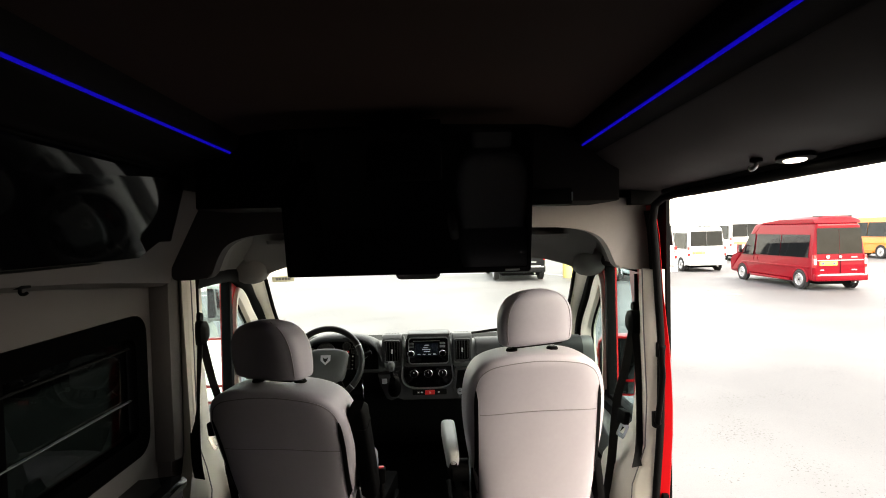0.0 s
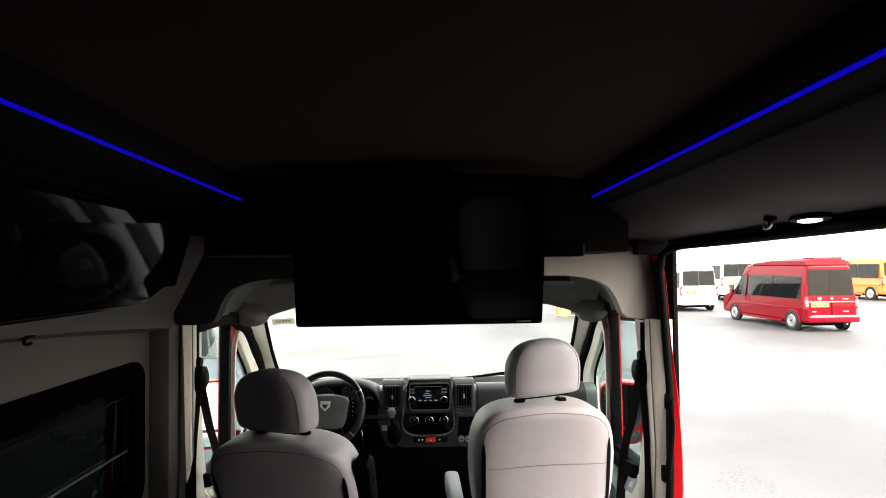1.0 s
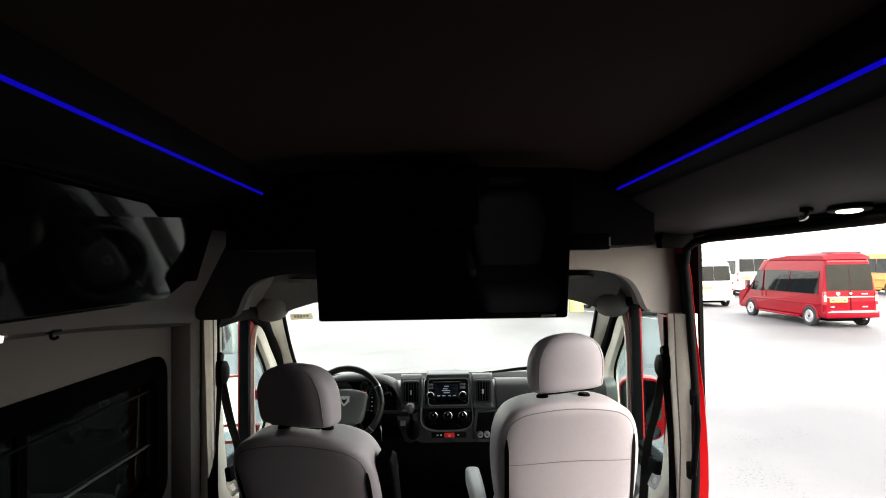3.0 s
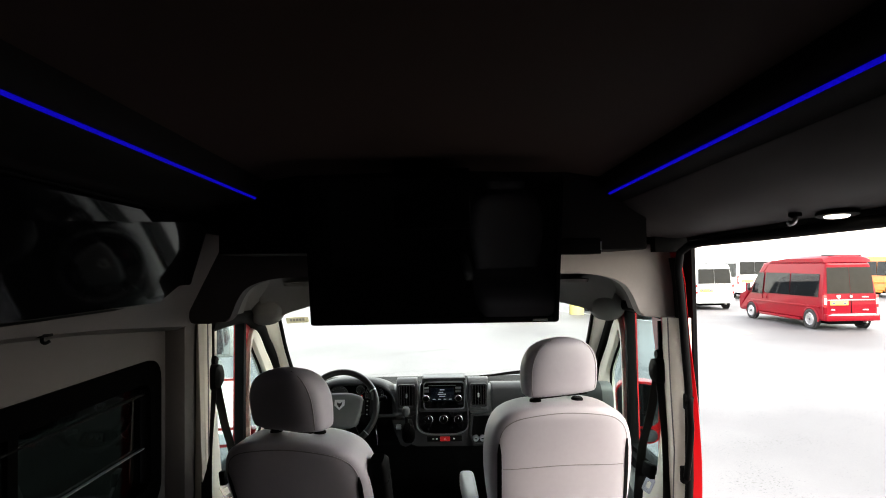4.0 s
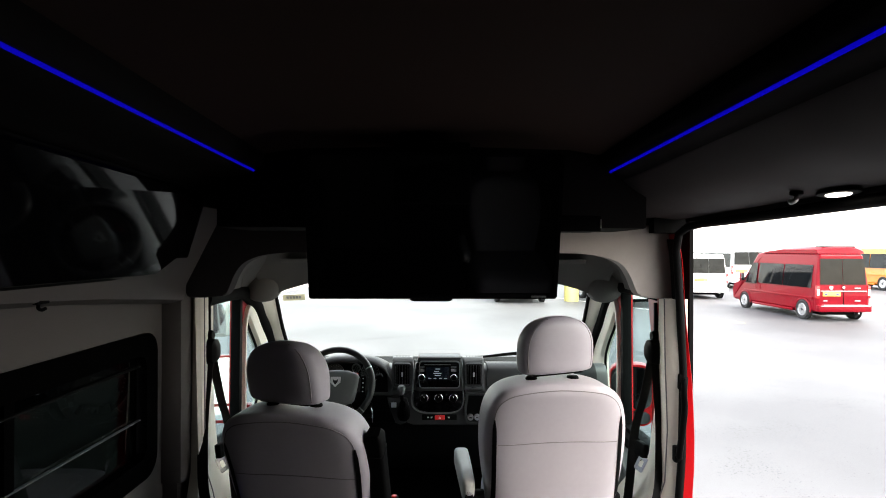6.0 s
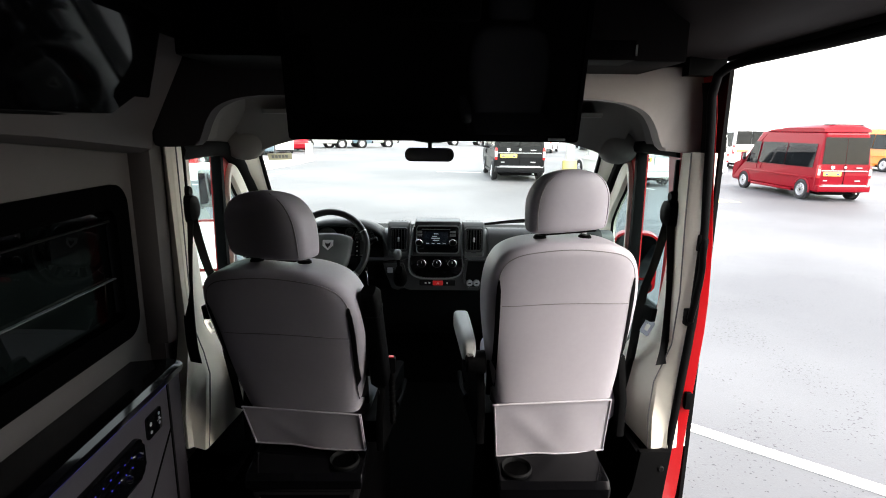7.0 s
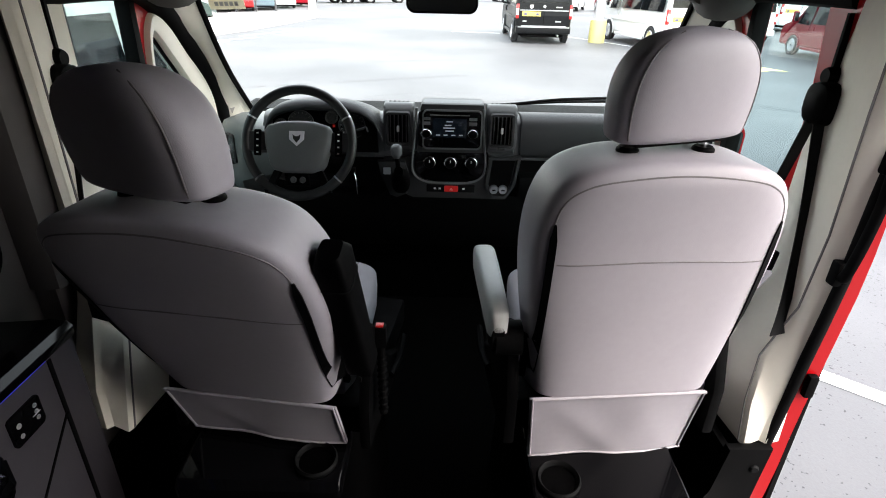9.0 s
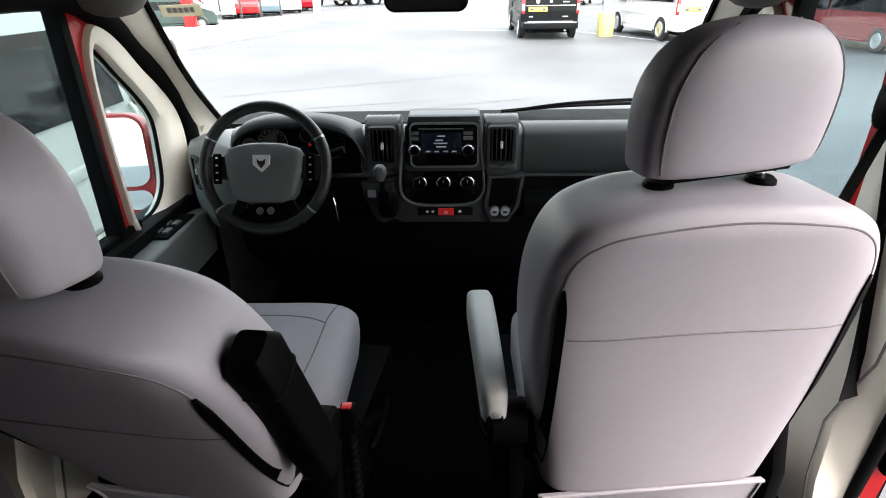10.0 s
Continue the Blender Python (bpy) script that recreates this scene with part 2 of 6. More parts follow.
def add_prism(bm, pts, axis, a, b, bevel=0.0, seg=2):
    """A polygon given in the two other axes, in order, drawn out along axis from a to b."""
    def v(p, h):
        return {"x": (h, p[0], p[1]), "y": (p[0], h, p[1]), "z": (p[0], p[1], h)}[axis]
    lo = [bm.verts.new(v(p, a)) for p in pts]
    hi = [bm.verts.new(v(p, b)) for p in pts]
    fs = [bm.faces.new(lo), bm.faces.new(hi)]
    k = len(pts)
    for i in range(k):
        fs.append(bm.faces.new((lo[i], lo[(i + 1) % k], hi[(i + 1) % k], hi[i])))
    if bevel:
        es = list({e for f in fs[:2] for e in f.edges})
        bmesh.ops.bevel(bm, geom=es, offset=bevel, segments=seg, profile=0.6, affect="EDGES")
    return bm


def prism(*a, **k):
    return add_prism(bmesh.new(), *a, **k)


def add_loft(bm, rings, caps=True, closed=True, loop=False):
    vr = [[bm.verts.new(p) for p in r] for r in rings]
    k = len(vr[0])
    n = len(vr)
    for i in range(n if loop else n - 1):
        a, b = vr[i], vr[(i + 1) % n]
        for j in range(k if closed else k - 1):
            bm.faces.new((a[j], a[(j + 1) % k], b[(j + 1) % k], b[j]))
    if caps and closed and not loop:
        bm.faces.new(vr[0])
        bm.faces.new(vr[-1])
    return bm


def loft(*a, **k):
    return add_loft(bmesh.new(), *a, **k)


def rrect(w, h, r, n=5, cx=0.0, cy=0.0):
    """A rounded rectangle of width w and height h as points."""
    out = []
    for sx, sy, a0 in ((1, 1, 0), (-1, 1, 90), (-1, -1, 180), (1, -1, 270)):
        for i in range(n + 1):
            a = radians(a0 + 90 * i / n)
            out.append((cx + sx * (w / 2 - r) + r * math.cos(a), cy + sy * (h / 2 - r) + r * math.sin(a)))
    return out


def superell(hw, hd, e=3.0, n=32):
    out = []
    for i in range(n):
        a = 2 * math.pi * i / n
        c, s = math.cos(a), math.sin(a)
        out.append((hw * math.copysign(abs(c) ** (2 / e), c), hd * math.copysign(abs(s) ** (2 / e), s)))
    return out


def add_tube(bm, pts, r, n=8, loop=False, flat=1.0):
    """A round bar through the points; flat < 1 squeezes it along its second normal."""
    pts = [Vector(p) for p in pts]
    rings, ref = [], None
    for i, p in enumerate(pts):
        a = pts[i - 1] if (i or loop) else p
        b = pts[(i + 1) % len(pts)] if (i < len(pts) - 1 or loop) else p
        d = (b - a).normalized()
        if ref is None:
            ref = d.orthogonal().normalized()
        ref = (ref - d * ref.dot(d)).normalized()
        s = d.cross(ref)
        rings.append([p + (ref * math.cos(2 * math.pi * j / n) + s * flat * math.sin(2 * math.pi * j / n)) * r for j in range(n)])
    return add_loft(bm, rings, caps=True, closed=True, loop=loop)


def tube(*a, **k):
    return add_tube(bmesh.new(), *a, **k)


def add_lathe(bm, profile, m=None, n=28):
    """Profile of (radius, height) turned round the local z axis, then placed by m."""
    m = m or Matrix()
    rings = [[m @ Vector((r * math.cos(2 * math.pi * j / n), r * math.sin(2 * math.pi * j / n), h)) for j in range(n)] for r, h in profile]
    return add_loft(bm, rings, caps=profile[0][0] > 1e-6)


def lathe(*a, **k):
    return add_lathe(bmesh.new(), *a, **k)


def add_ring_frame(bm, outer, inner, axis, a, b):
    """A frame between two polygons of equal length, drawn out along axis from a to b."""
    def v(p, h):
        return {"x": (h, p[0], p[1]), "y": (p[0], h, p[1]), "z": (p[0], p[1], h)}[axis]
    rows = [[v(p, h) for p in poly] for poly, h in ((outer, a), (outer, b), (inner, b), (inner, a))]
    return add_loft(bm, rows, caps=False, closed=True, loop=True)


def smooth_path(pts, k=6):
    """A Catmull-Rom line through the points."""
    p = [Vector(q) for q in pts]
    out = []
    for i in range(len(p) - 1):
        a, b, c, d = p[max(i - 1, 0)], p[i], p[i + 1], p[min(i + 2, len(p) - 1)]
        for j in range(k):
            t = j / k
            out.append(0.5 * (2 * b + (c - a) * t + (2 * a - 5 * b + 4 * c - d) * t * t + (3 * b - a - 3 * c + d) * t ** 3))
    return out + [p[-1]]


def ss(a, b, t):
    t = max(0.0, min(1.0, (t - a) / (b - a)))
    return t * t * (3 - 2 * t)


def strip(name, path, width_dir, width, thick_dir, thick, mat, parent=None, label=""):
    """A flat band along a path."""
    w, t = Vector(width_dir).normalized() * width / 2, Vector(thick_dir).normalized() * thick / 2
    rings = [[Vector(p) + w + t, Vector(p) - w + t, Vector(p) - w - t, Vector(p) + w - t] for p in path]
    return part(name, loft(rings), mat, parent, label, smooth=False)

# ---- ground and lot ----
GROUND = -0.55
bm = bmesh.new()
xs = [-900, -60, -20, 0, 8, 20, 60, 900]
ys = [-900, -60, -10, 0, 10, 30, 80, 900]
gv = [[bm.verts.new((x, y, GROUND)) for y in ys] for x in xs]
for i in range(len(xs) - 1):
    for j in range(len(ys) - 1):
        bm.faces.new((gv[i][j], gv[i + 1][j], gv[i + 1][j + 1], gv[i][j + 1]))
tagged(part("ground", bm, "asphalt", smooth=False), "worn pale grey asphalt parking lot", "ground", kind="structure")


def painted_line(name, a, b, width, mat="line"):
    a, b = Vector((*a, 0)), Vector((*b, 0))
    d = (b - a).normalized()
    s = Vector((-d.y, d.x, 0)) * width / 2
    bm = bmesh.new()
    n = 14
    lo, hi = [], []
    for i in range(n + 1):
        p = a.lerp(b, i / n)
        lo.append(bm.verts.new((*(p - s * random.uniform(0.9, 1.05)).xy, GROUND + 0.004)))
        hi.append(bm.verts.new((*(p + s * random.uniform(0.9, 1.05)).xy, GROUND + 0.004)))
    for i in range(n):
        bm.faces.new((lo[i], lo[i + 1], hi[i + 1], hi[i]))
    return tagged(part(name, bm, mat, smooth=False), "painted white bay line on the asphalt", "parking line", kind="structure")


painted_line("bay_line", (0.95, 4.62), (6.2, 0.2), 0.12)
painted_line("bay_line", (-8.6, 19.4), (-7.4, 20.6), 0.16)
painted_line("bay_line", (-8.0, 20.4), (-6.9, 22.2), 0.16)
painted_line("bay_line", (-7.6, 22.6), (-6.1, 26.0), 0.16)
painted_line("bay_line", (4.3, 27.0), (7.9, 19.7), 0.12)
arrow = prism([(8.35, 16.2), (8.6, 17.1), (8.9, 16.95), (8.75, 17.6), (9.2, 16.4), (8.85, 16.5)], "z", GROUND + 0.001, GROUND + 0.006)
tagged(part("painted_mark", arrow, "yellow", smooth=False), "faded yellow painted mark on the asphalt", "road marking", kind="structure")
painted_line("bay_line", (0.2, 26.8), (2.3, 26.4), 0.15)

for a, b, w in (((-4.5, 12.0), (0.5, 14.5), 0.05), ((-5.0, 9.0), (1.5, 11.6), 0.04), ((-2.0, 16.5), (3.0, 18.2), 0.06), ((0.5, 9.5), (2.2, 9.9), 0.04), ((-3.6, 10.6), (-0.8, 11.4), 0.10)):
    tagged(painted_line("tar_seam", a, b, w, "tar"), "narrow dark sealed crack in the asphalt", "crack seal")

# raised pale pavement with a kerb in the far left of the lot
kerb = [(-30.0, 4.5), (-13.0, 13.5), (-9.3, 19.5), (-8.1, 24.5), (-7.4, 30.0), (-7.2, 34.0), (-7.6, 36.5), (-8.6, 37.2), (-10.6, 35.2), (-13.5, 31.0), (-22.0, 27.0), (-40.0, 20.0)]
tagged(part("pavement", prism(kerb, "z", GROUND - 0.1, GROUND + 0.16, bevel=0.03), "concrete", smooth=False), "pale concrete pavement with a raised kerb", "pavement", kind="structure")


# ---- vehicles ----
def wheel(parent, x, y, side, r=0.365):
    x += side * 0.035
    m = Matrix.Translation((x, y, r)) @ Matrix.Rotation(radians(90 * side), 4, "Y")
    ty = part("wheel", lathe([(r * 0.66, -0.11), (r * 0.9, -0.115), (r * 0.98, -0.09), (r, -0.03), (r, 0.05), (r * 0.98, 0.09), (r * 0.9, 0.11), (r * 0.66, 0.10), (r * 0.64, 0.02)], m), "tyre", parent)
    rim = lathe([(r * 0.66, 0.10), (r * 0.62, 0.112), (r * 0.58, 0.085), (r * 0.55, 0.04)], m)
    for k in range(5):
        mm = m @ Matrix.Rotation(2 * math.pi * k / 5, 4, "Z")
        q = [mm @ Vector(p) for p in ((0.03, -0.03, 0.09), (r * 0.6, -0.055, 0.075), (r * 0.6, 0.055, 0.075), (0.03, 0.03, 0.09))]
        q2 = [p + (m.to_3x3() @ Vector((0, 0, -0.03))) for p in q]
        add_loft(rim, [q, q2])
    add_lathe(rim, [(0.0001, 0.1), (0.05, 0.1), (0.06, 0.07)], m)
    part("rim", rim, "alloy", ty, "polished alloy rim")


def van(name, label, paint, at, heading, length=5.4, height=2.3, raised=0.0, wb=3.45, group="", glassy="tint", cab=-1.95, hood=0.98, size=1.0, glass_z=None):
    """A panel-sided passenger van; its nose points to +y before it is turned. heading: degrees to the right."""
    v = thing(name, label, "van", group)
    L, H = length, height
    r0 = -L / 2
    side = [(r0 + 0.02, 0.38), (r0, 0.95), (r0 + 0.03, 1.35), (r0 + 0.10, H - 0.12), (r0 + 0.2, H), (L / 2 - hood - 1.17, H), (L / 2 - hood - 0.77, H - 0.06),
            (L / 2 - hood, 1.42), (L / 2 - hood * 0.765, 1.28), (L / 2 - 0.12, 1.08), (L / 2, 0.85), (L / 2, 0.42), (L / 2 - 0.1, 0.33), (r0 + 0.1, 0.33)]
    bm = bmesh.new()
    def hw(z):
        return 1.0 - max(0, z - 1.2) * 0.13 - max(0, 0.6 - z) * 0.1
    rings = []
    for s, d in ((-1, 0.075), (-0.965, 0.022), (-0.9, 0.0), (0.9, 0.0), (0.965, 0.022), (1, 0.075)):
        rings.append([(s * hw(z), y - math.copysign(d, y), z - (d if z > 1.5 else -d if z < 0.36 else 0)) for y, z in side])
    add_loft(bm, rings)
    part("body", bm, paint, v, smooth=False)
    if raised:
        rr = []
        for k in range(9):
            a = -0.86 + 1.72 * k / 8
            e = 1 - (abs(a) / 0.86) ** 4
            top = H - 0.02 + raised * (0.55 + 0.45 * e)
            rr.append([(a, r0 + 0.13, H - 0.03), (a, r0 + 0.17, top - 0.06), (a, r0 + 0.26, top), (a, L / 2 - 3.6, top), (a, L / 2 - 3.2, top - 0.03), (a, L / 2 - 2.5, H + 0.04), (a, L / 2 - 2.2, H - 0.03)])
        part("raised_roof", loft(rr), paint, v)
        for k in range(6):
            part("roof_louvre", boxm(-0.62, 0.62, r0 + 0.24 + 0.07 * k, r0 + 0.28 + 0.07 * k, H + raised - 0.05, H + raised - 0.005, bevel=0.006), "fence", v)
    # glass
    def pane(nm, pts, x=None, off=0.004, mat=glassy):
        bmg = bmesh.new()
        a = [bmg.verts.new(p) for p in pts]
        bmg.faces.new(a)
        c = sum((Vector(p) for p in pts), Vector()) / len(pts)
        out = Vector((c.x, 0, 0)) if abs(c.x) > 0.7 else Vector((0, c.y, 0))
        bmesh.ops.solidify(bmg, geom=bmg.faces[:], thickness=0.01)
        ob = part(nm, bmg, mat, v, smooth=False)
        ob.location = out.normalized() * off
        return ob
    z0, z1 = glass_z or (1.22, min(H - 0.30, 2.08))
    for s in (-1, 1):
        y = r0 + 0.3
        yf = L / 2 + cab
        w = (yf - 0.12 - y - 0.025) / 2
        for _k in range(2):
            pane("side_window", [(s * hw(z0), y, z0), (s * hw(z0), y + w, z0), (s * hw(z1), y + w, z1), (s * hw(z1), y + 0.03, z1)], off=0.012)
            y += w + 0.025
        fw = min(0.88, -cab - hood - 0.09)
        pane("front_window", [(s * hw(z0 - 0.05), yf, z0 - 0.05), (s * hw(z0 - 0.05), yf + fw, z0 - 0.05), (s * hw(z1), yf + fw * 0.5, z1), (s * hw(z1), yf, z1)], off=0.012)
        for hy in (yf - 0.36, yf - 0.04):
            part("door_handle", tube(smooth_path([(s * 1.005, hy, 0.98), (s * 1.03, hy, 1.0), (s * 1.035, hy, 1.1), (s * 1.005, hy, 1.16)], 3), 0.018), paint, v)
        part("side_moulding", boxm(min(s * 0.985, s * 1.012), max(s * 0.985, s * 1.012), r0 + 0.25, L / 2 - 1.0, 0.80, 0.88, bevel=0.008), paint, v)
        arm = thing_part_mirror(v, s, L + 1.96 - 2 * hood, paint)
        tl = boxm(min(s * 0.90, s * 1.0), max(s * 0.90, s * 1.0), r0 - 0.012, r0 + 0.08, 0.85, 1.32, bevel=0.012)
        t = part("tail_light", tl, "amber", v, "red tail light")
        part("reverse_lens", boxm(min(s * 0.905, s * 0.995), max(s * 0.905, s * 0.995), r0 - 0.018, r0 + 0.06, 0.96, 1.18, bevel=0.004), "clear", t, "clear reversing lens")
        part("sill_step", boxm(min(s * 0.95, s * 1.03), max(s * 0.95, s * 1.03), -wb / 2 + 0.45, wb / 2 - 0.75, 0.27, 0.36, bevel=0.02), paint, v)
        part("headlight", loft([[(s * 0.62, L / 2 - 0.10, 0.78), (s * 0.97, L / 2 - 0.22, 0.82), (s * 0.95, L / 2 - 0.40, 1.08), (s * 0.72, L / 2 - 0.24, 1.02)], [(s * 0.62, L / 2 + 0.012, 0.76), (s * 0.985, L / 2 - 0.12, 0.80), (s * 0.965, L / 2 - 0.34, 1.10), (s * 0.72, L / 2 - 0.10, 1.04)]]), "clear", v)
        for yy in (-wb / 2 - 0.15, wb / 2 - 0.15):
            part("wheel_arch", loft([[(s * x, yy + r * math.cos(q), 0.36 + r * math.sin(q)) for x, r in ((0.96, 0.39), (1.015, 0.40), (1.022, 0.43), (0.99, 0.47))] for q in [radians(-8 + 14 * k) for k in range(15)]]), paint, v)
            # flat dark disc on the body side in place of a shaded wheel well
            part("arch_well", lathe([(0.0001, 0.062), (0.40, 0.062), (0.40, 0.02)], Matrix.Translation((s * 0.945, yy, 0.36)) @ Matrix.Rotation(radians(90 * s), 4, "Y")), "tyre", v)
            wheel(v, s * 0.90, yy, s)
    zr1 = H - 0.34
    for s in (-1, 1):
        pane("rear_window", [(s * 0.006, r0 + 0.03, 1.36), (s * 0.86, r0 + 0.03, 1.36), (s * 0.82, r0 + 0.085, zr1 + 0.12), (s * 0.006, r0 + 0.085, zr1 + 0.12)], off=0.008)
    part("windscreen", loft([[(-0.78, L / 2 - hood - 0.04, 1.46), (0.78, L / 2 - hood - 0.04, 1.46), (0.7, L / 2 - hood - 0.72, H - 0.14), (-0.7, L / 2 - hood - 0.72, H - 0.14)], [(-0.78, L / 2 - hood - 0.005, 1.48), (0.78, L / 2 - hood - 0.005, 1.48), (0.7, L / 2 - hood - 0.685, H - 0.12), (-0.7, L / 2 - hood - 0.685, H - 0.12)]]), glassy, v, smooth=False)
    part("rear_bumper", boxm(-0.98, 0.98, r0 - 0.10, r0 + 0.1, 0.36, 0.60, bevel=0.03), paint, v)
    part("bumper_step", boxm(-0.80, 0.80, r0 - 0.115, r0 - 0.02, 0.58, 0.62, bevel=0.008), "silver", v)
    part("trim_bar", boxm(-0.86, 0.86, r0 - 0.022, r0 + 0.02, 1.105, 1.135, bevel=0.005), "silver", v)
    part("lower_bar", boxm(-0.92, 0.92, r0 - 0.112, r0 - 0.02, 0.555, 0.585, bevel=0.005), "silver", v)
    pl = part("number_plate", boxm(-0.78, -0.12, r0 - 0.02, r0, 0.93, 1.08, bevel=0.004), "plate", v)
    for bx in (-0.66, -0.24):
        part("plate_bar", boxm(bx - 0.05, bx + 0.05, r0 - 0.026, r0 - 0.012, 0.97, 1.03), "plate_ink", pl)
    part("door_split", boxm(-0.006, 0.006, r0 - 0.012, r0 + 0.03, 0.62, 1.34), "rubber", v, smooth=False)
    for bx, bz, bw in ((0.52, 1.23, 0.11), (0.52, 0.76, 0.10), (-0.68, 0.76, 0.07)):
        part("name_bar", boxm(bx - bw, bx + bw, r0 - 0.016, r0 + 0.02, bz - 0.02, bz + 0.02, bevel=0.004), "silver", v)
    part("shield_badge", prism([(-0.52, 1.30), (-0.40, 1.30), (-0.40, 1.22), (-0.46, 1.17), (-0.52, 1.22)], "y", r0 - 0.016, r0 + 0.02), "clear", v)
    bmb = lathe([(0.0001, 0.012), (0.05, 0.012), (0.06, 0.0)], Matrix.Translation((0.0, r0 - 0.01, 1.25)) @ Matrix.Rotation(radians(90), 4, "X"), n=6)
    part("badge", bmb, "silver", v)
    part("exhaust", tube([(0.55, r0 - 0.03, 0.30), (0.55, r0 + 0.6, 0.30)], 0.035), "silver", v)
    part("underbody", boxm(-0.75, 0.75, r0 + 0.15, L / 2 - 0.25, 0.22, 0.40, bevel=0.03), "black", v)
    v.matrix_world = Matrix.Translation((at[0], at[1], GROUND)) @ Matrix.Rotation(radians(-heading), 4, "Z") @ Matrix.Scale(size, 4)
    return v


def thing_part_mirror(v, s, L, paint):
    y = L / 2 - 1.12
    bm = boxm(min(s * 1.06, s * 1.26), max(s * 1.06, s * 1.26), y - 0.06, y + 0.06, 1.22, 1.62, bevel=0.04, seg=3)
    m = part("door_mirror", bm, paint, v)
    part("mirror_glass", boxm(min(s * 1.08, s * 1.24), max(s * 1.08, s * 1.24), y - 0.066, y - 0.05, 1.26, 1.58, bevel=0.004), "chrome", m)
    part("mirror_arm", boxm(min(s * 0.93, s * 1.1), max(s * 0.93, s * 1.1), y - 0.03, y + 0.03, 1.20, 1.27, bevel=0.012), paint, m)
    return m


van("red_van", "crimson passenger van with tinted windows and alloy rims", "vred", (12.5, 19.25), 0, 5.8, 2.54, raised=0.26, wb=3.94, size=0.83)
van("black_van", "black passenger van parked nose away", "vblack", (3.45, 24.9), 0, 5.4, 2.3)
van("white_van", "white van parked beside a yellow bollard", "vwhite", (7.75, 23.4), -9, 5.6, 2.35)
van("white_van", "white van with dark rear glass, parked nose away", "vwhite", (12.1, 26.65), 0, 5.4, 2.35, size=0.85)
van("white_van", "far white van with dark windows", "vwhite", (17.6, 33.49), 0, 5.4, 2.3)
van("orange_van", "bright orange van at the far side of the lot", "vorange", (25.45, 31.76), 0, 5.4, 2.3)
van("silver_van", "silver van parked alongside with dark tinted side glass", "vsilver", (-3.5, 4.195), 0, 4.95, 2.45, raised=0.3, cab=-1.05, hood=0.4, glass_z=(1.19, 1.74))

# ---- the van that the camera stands in: shell ----
def structure(name, bm, mat, label, category, smooth=True):
    return tagged(part(name, bm, mat, None, "", smooth), label, category, kind="structure")


FLOOR = 0.04
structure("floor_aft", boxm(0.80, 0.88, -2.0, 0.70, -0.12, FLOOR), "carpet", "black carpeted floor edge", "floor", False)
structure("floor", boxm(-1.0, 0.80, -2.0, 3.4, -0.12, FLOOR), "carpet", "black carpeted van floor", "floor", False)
# unseen; coloured dark so that it bounces little light forward
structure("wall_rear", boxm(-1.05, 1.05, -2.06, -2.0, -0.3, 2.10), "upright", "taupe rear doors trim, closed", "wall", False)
# outer roof skin and ceiling
structure("roof", boxm(-1.05, 1.0, -2.06, 2.7, 2.09, 2.14), "red", "red painted van roof skin", "roof", False)

ceil = [(-0.49, 1.90), (-0.40, 1.915), (0.0, 1.925), (0.40, 1.915), (0.49, 1.90), (0.50, 1.97), (-0.50, 1.97)]
structure("ceiling", prism(ceil, "y", -2.0, 1.76), "suede", "dark brown suede ceiling panel", "ceiling")


_u = [(p.x, p.z) for p in smooth_path([(0.49, 0, 1.90), (0.495, 0, 1.865), (0.517, 0, 1.843), (0.545, 0, 1.828), (0.556, 0, 1.819)], 4)]
# fascia near black, cove paler: the fade towards the door is painted in
structure("cove_fascia", prism(_u + [(0.56, 1.83), (0.56, 1.985), (0.50, 1.985)], "y", -2.0, 2.08), "cove", "vinyl fascia below the light strip, its shade in the colour", "ceiling trim")
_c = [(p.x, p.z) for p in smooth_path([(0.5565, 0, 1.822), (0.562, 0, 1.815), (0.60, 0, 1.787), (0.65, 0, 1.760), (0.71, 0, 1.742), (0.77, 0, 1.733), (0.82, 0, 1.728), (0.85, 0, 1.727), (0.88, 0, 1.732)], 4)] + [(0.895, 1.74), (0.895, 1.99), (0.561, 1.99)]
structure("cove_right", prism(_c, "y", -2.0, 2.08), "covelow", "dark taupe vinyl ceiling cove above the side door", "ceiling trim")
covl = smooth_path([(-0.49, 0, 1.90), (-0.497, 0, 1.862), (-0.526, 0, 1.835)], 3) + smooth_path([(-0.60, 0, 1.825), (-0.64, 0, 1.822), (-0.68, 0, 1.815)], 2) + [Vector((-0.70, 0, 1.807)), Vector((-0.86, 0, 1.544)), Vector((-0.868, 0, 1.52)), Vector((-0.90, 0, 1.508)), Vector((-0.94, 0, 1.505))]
structure("cove_left", prism([(p.x, p.z) for p in covl[:-4]] + [(-0.73, 1.757), (-1.0, 1.757), (-1.0, 1.99), (-0.50, 1.99)], "y", -2.0, 2.08), "cove", "vinyl ceiling cove above the side window, coloured as shaded", "ceiling trim")
_lo = [(p.x, p.z) for p in covl[-4:]] + [(-1.0, 1.52)]
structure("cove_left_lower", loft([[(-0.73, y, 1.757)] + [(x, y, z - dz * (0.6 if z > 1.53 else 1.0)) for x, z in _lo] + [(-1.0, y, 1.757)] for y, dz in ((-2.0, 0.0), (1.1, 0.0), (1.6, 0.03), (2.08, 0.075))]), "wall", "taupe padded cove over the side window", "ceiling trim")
for s in (-1, 1):
    ob = part("led_strip", prism([(s * 0.510, 1.848), (s * 0.514, 1.844), (s * 0.518, 1.848), (s * 0.514, 1.8528)], "y", -1.9, 1.74), "led", None, "", False)
    tagged(ob, "thin glowing blue light strip along the ceiling cove", "light strip", "ceiling light strips")

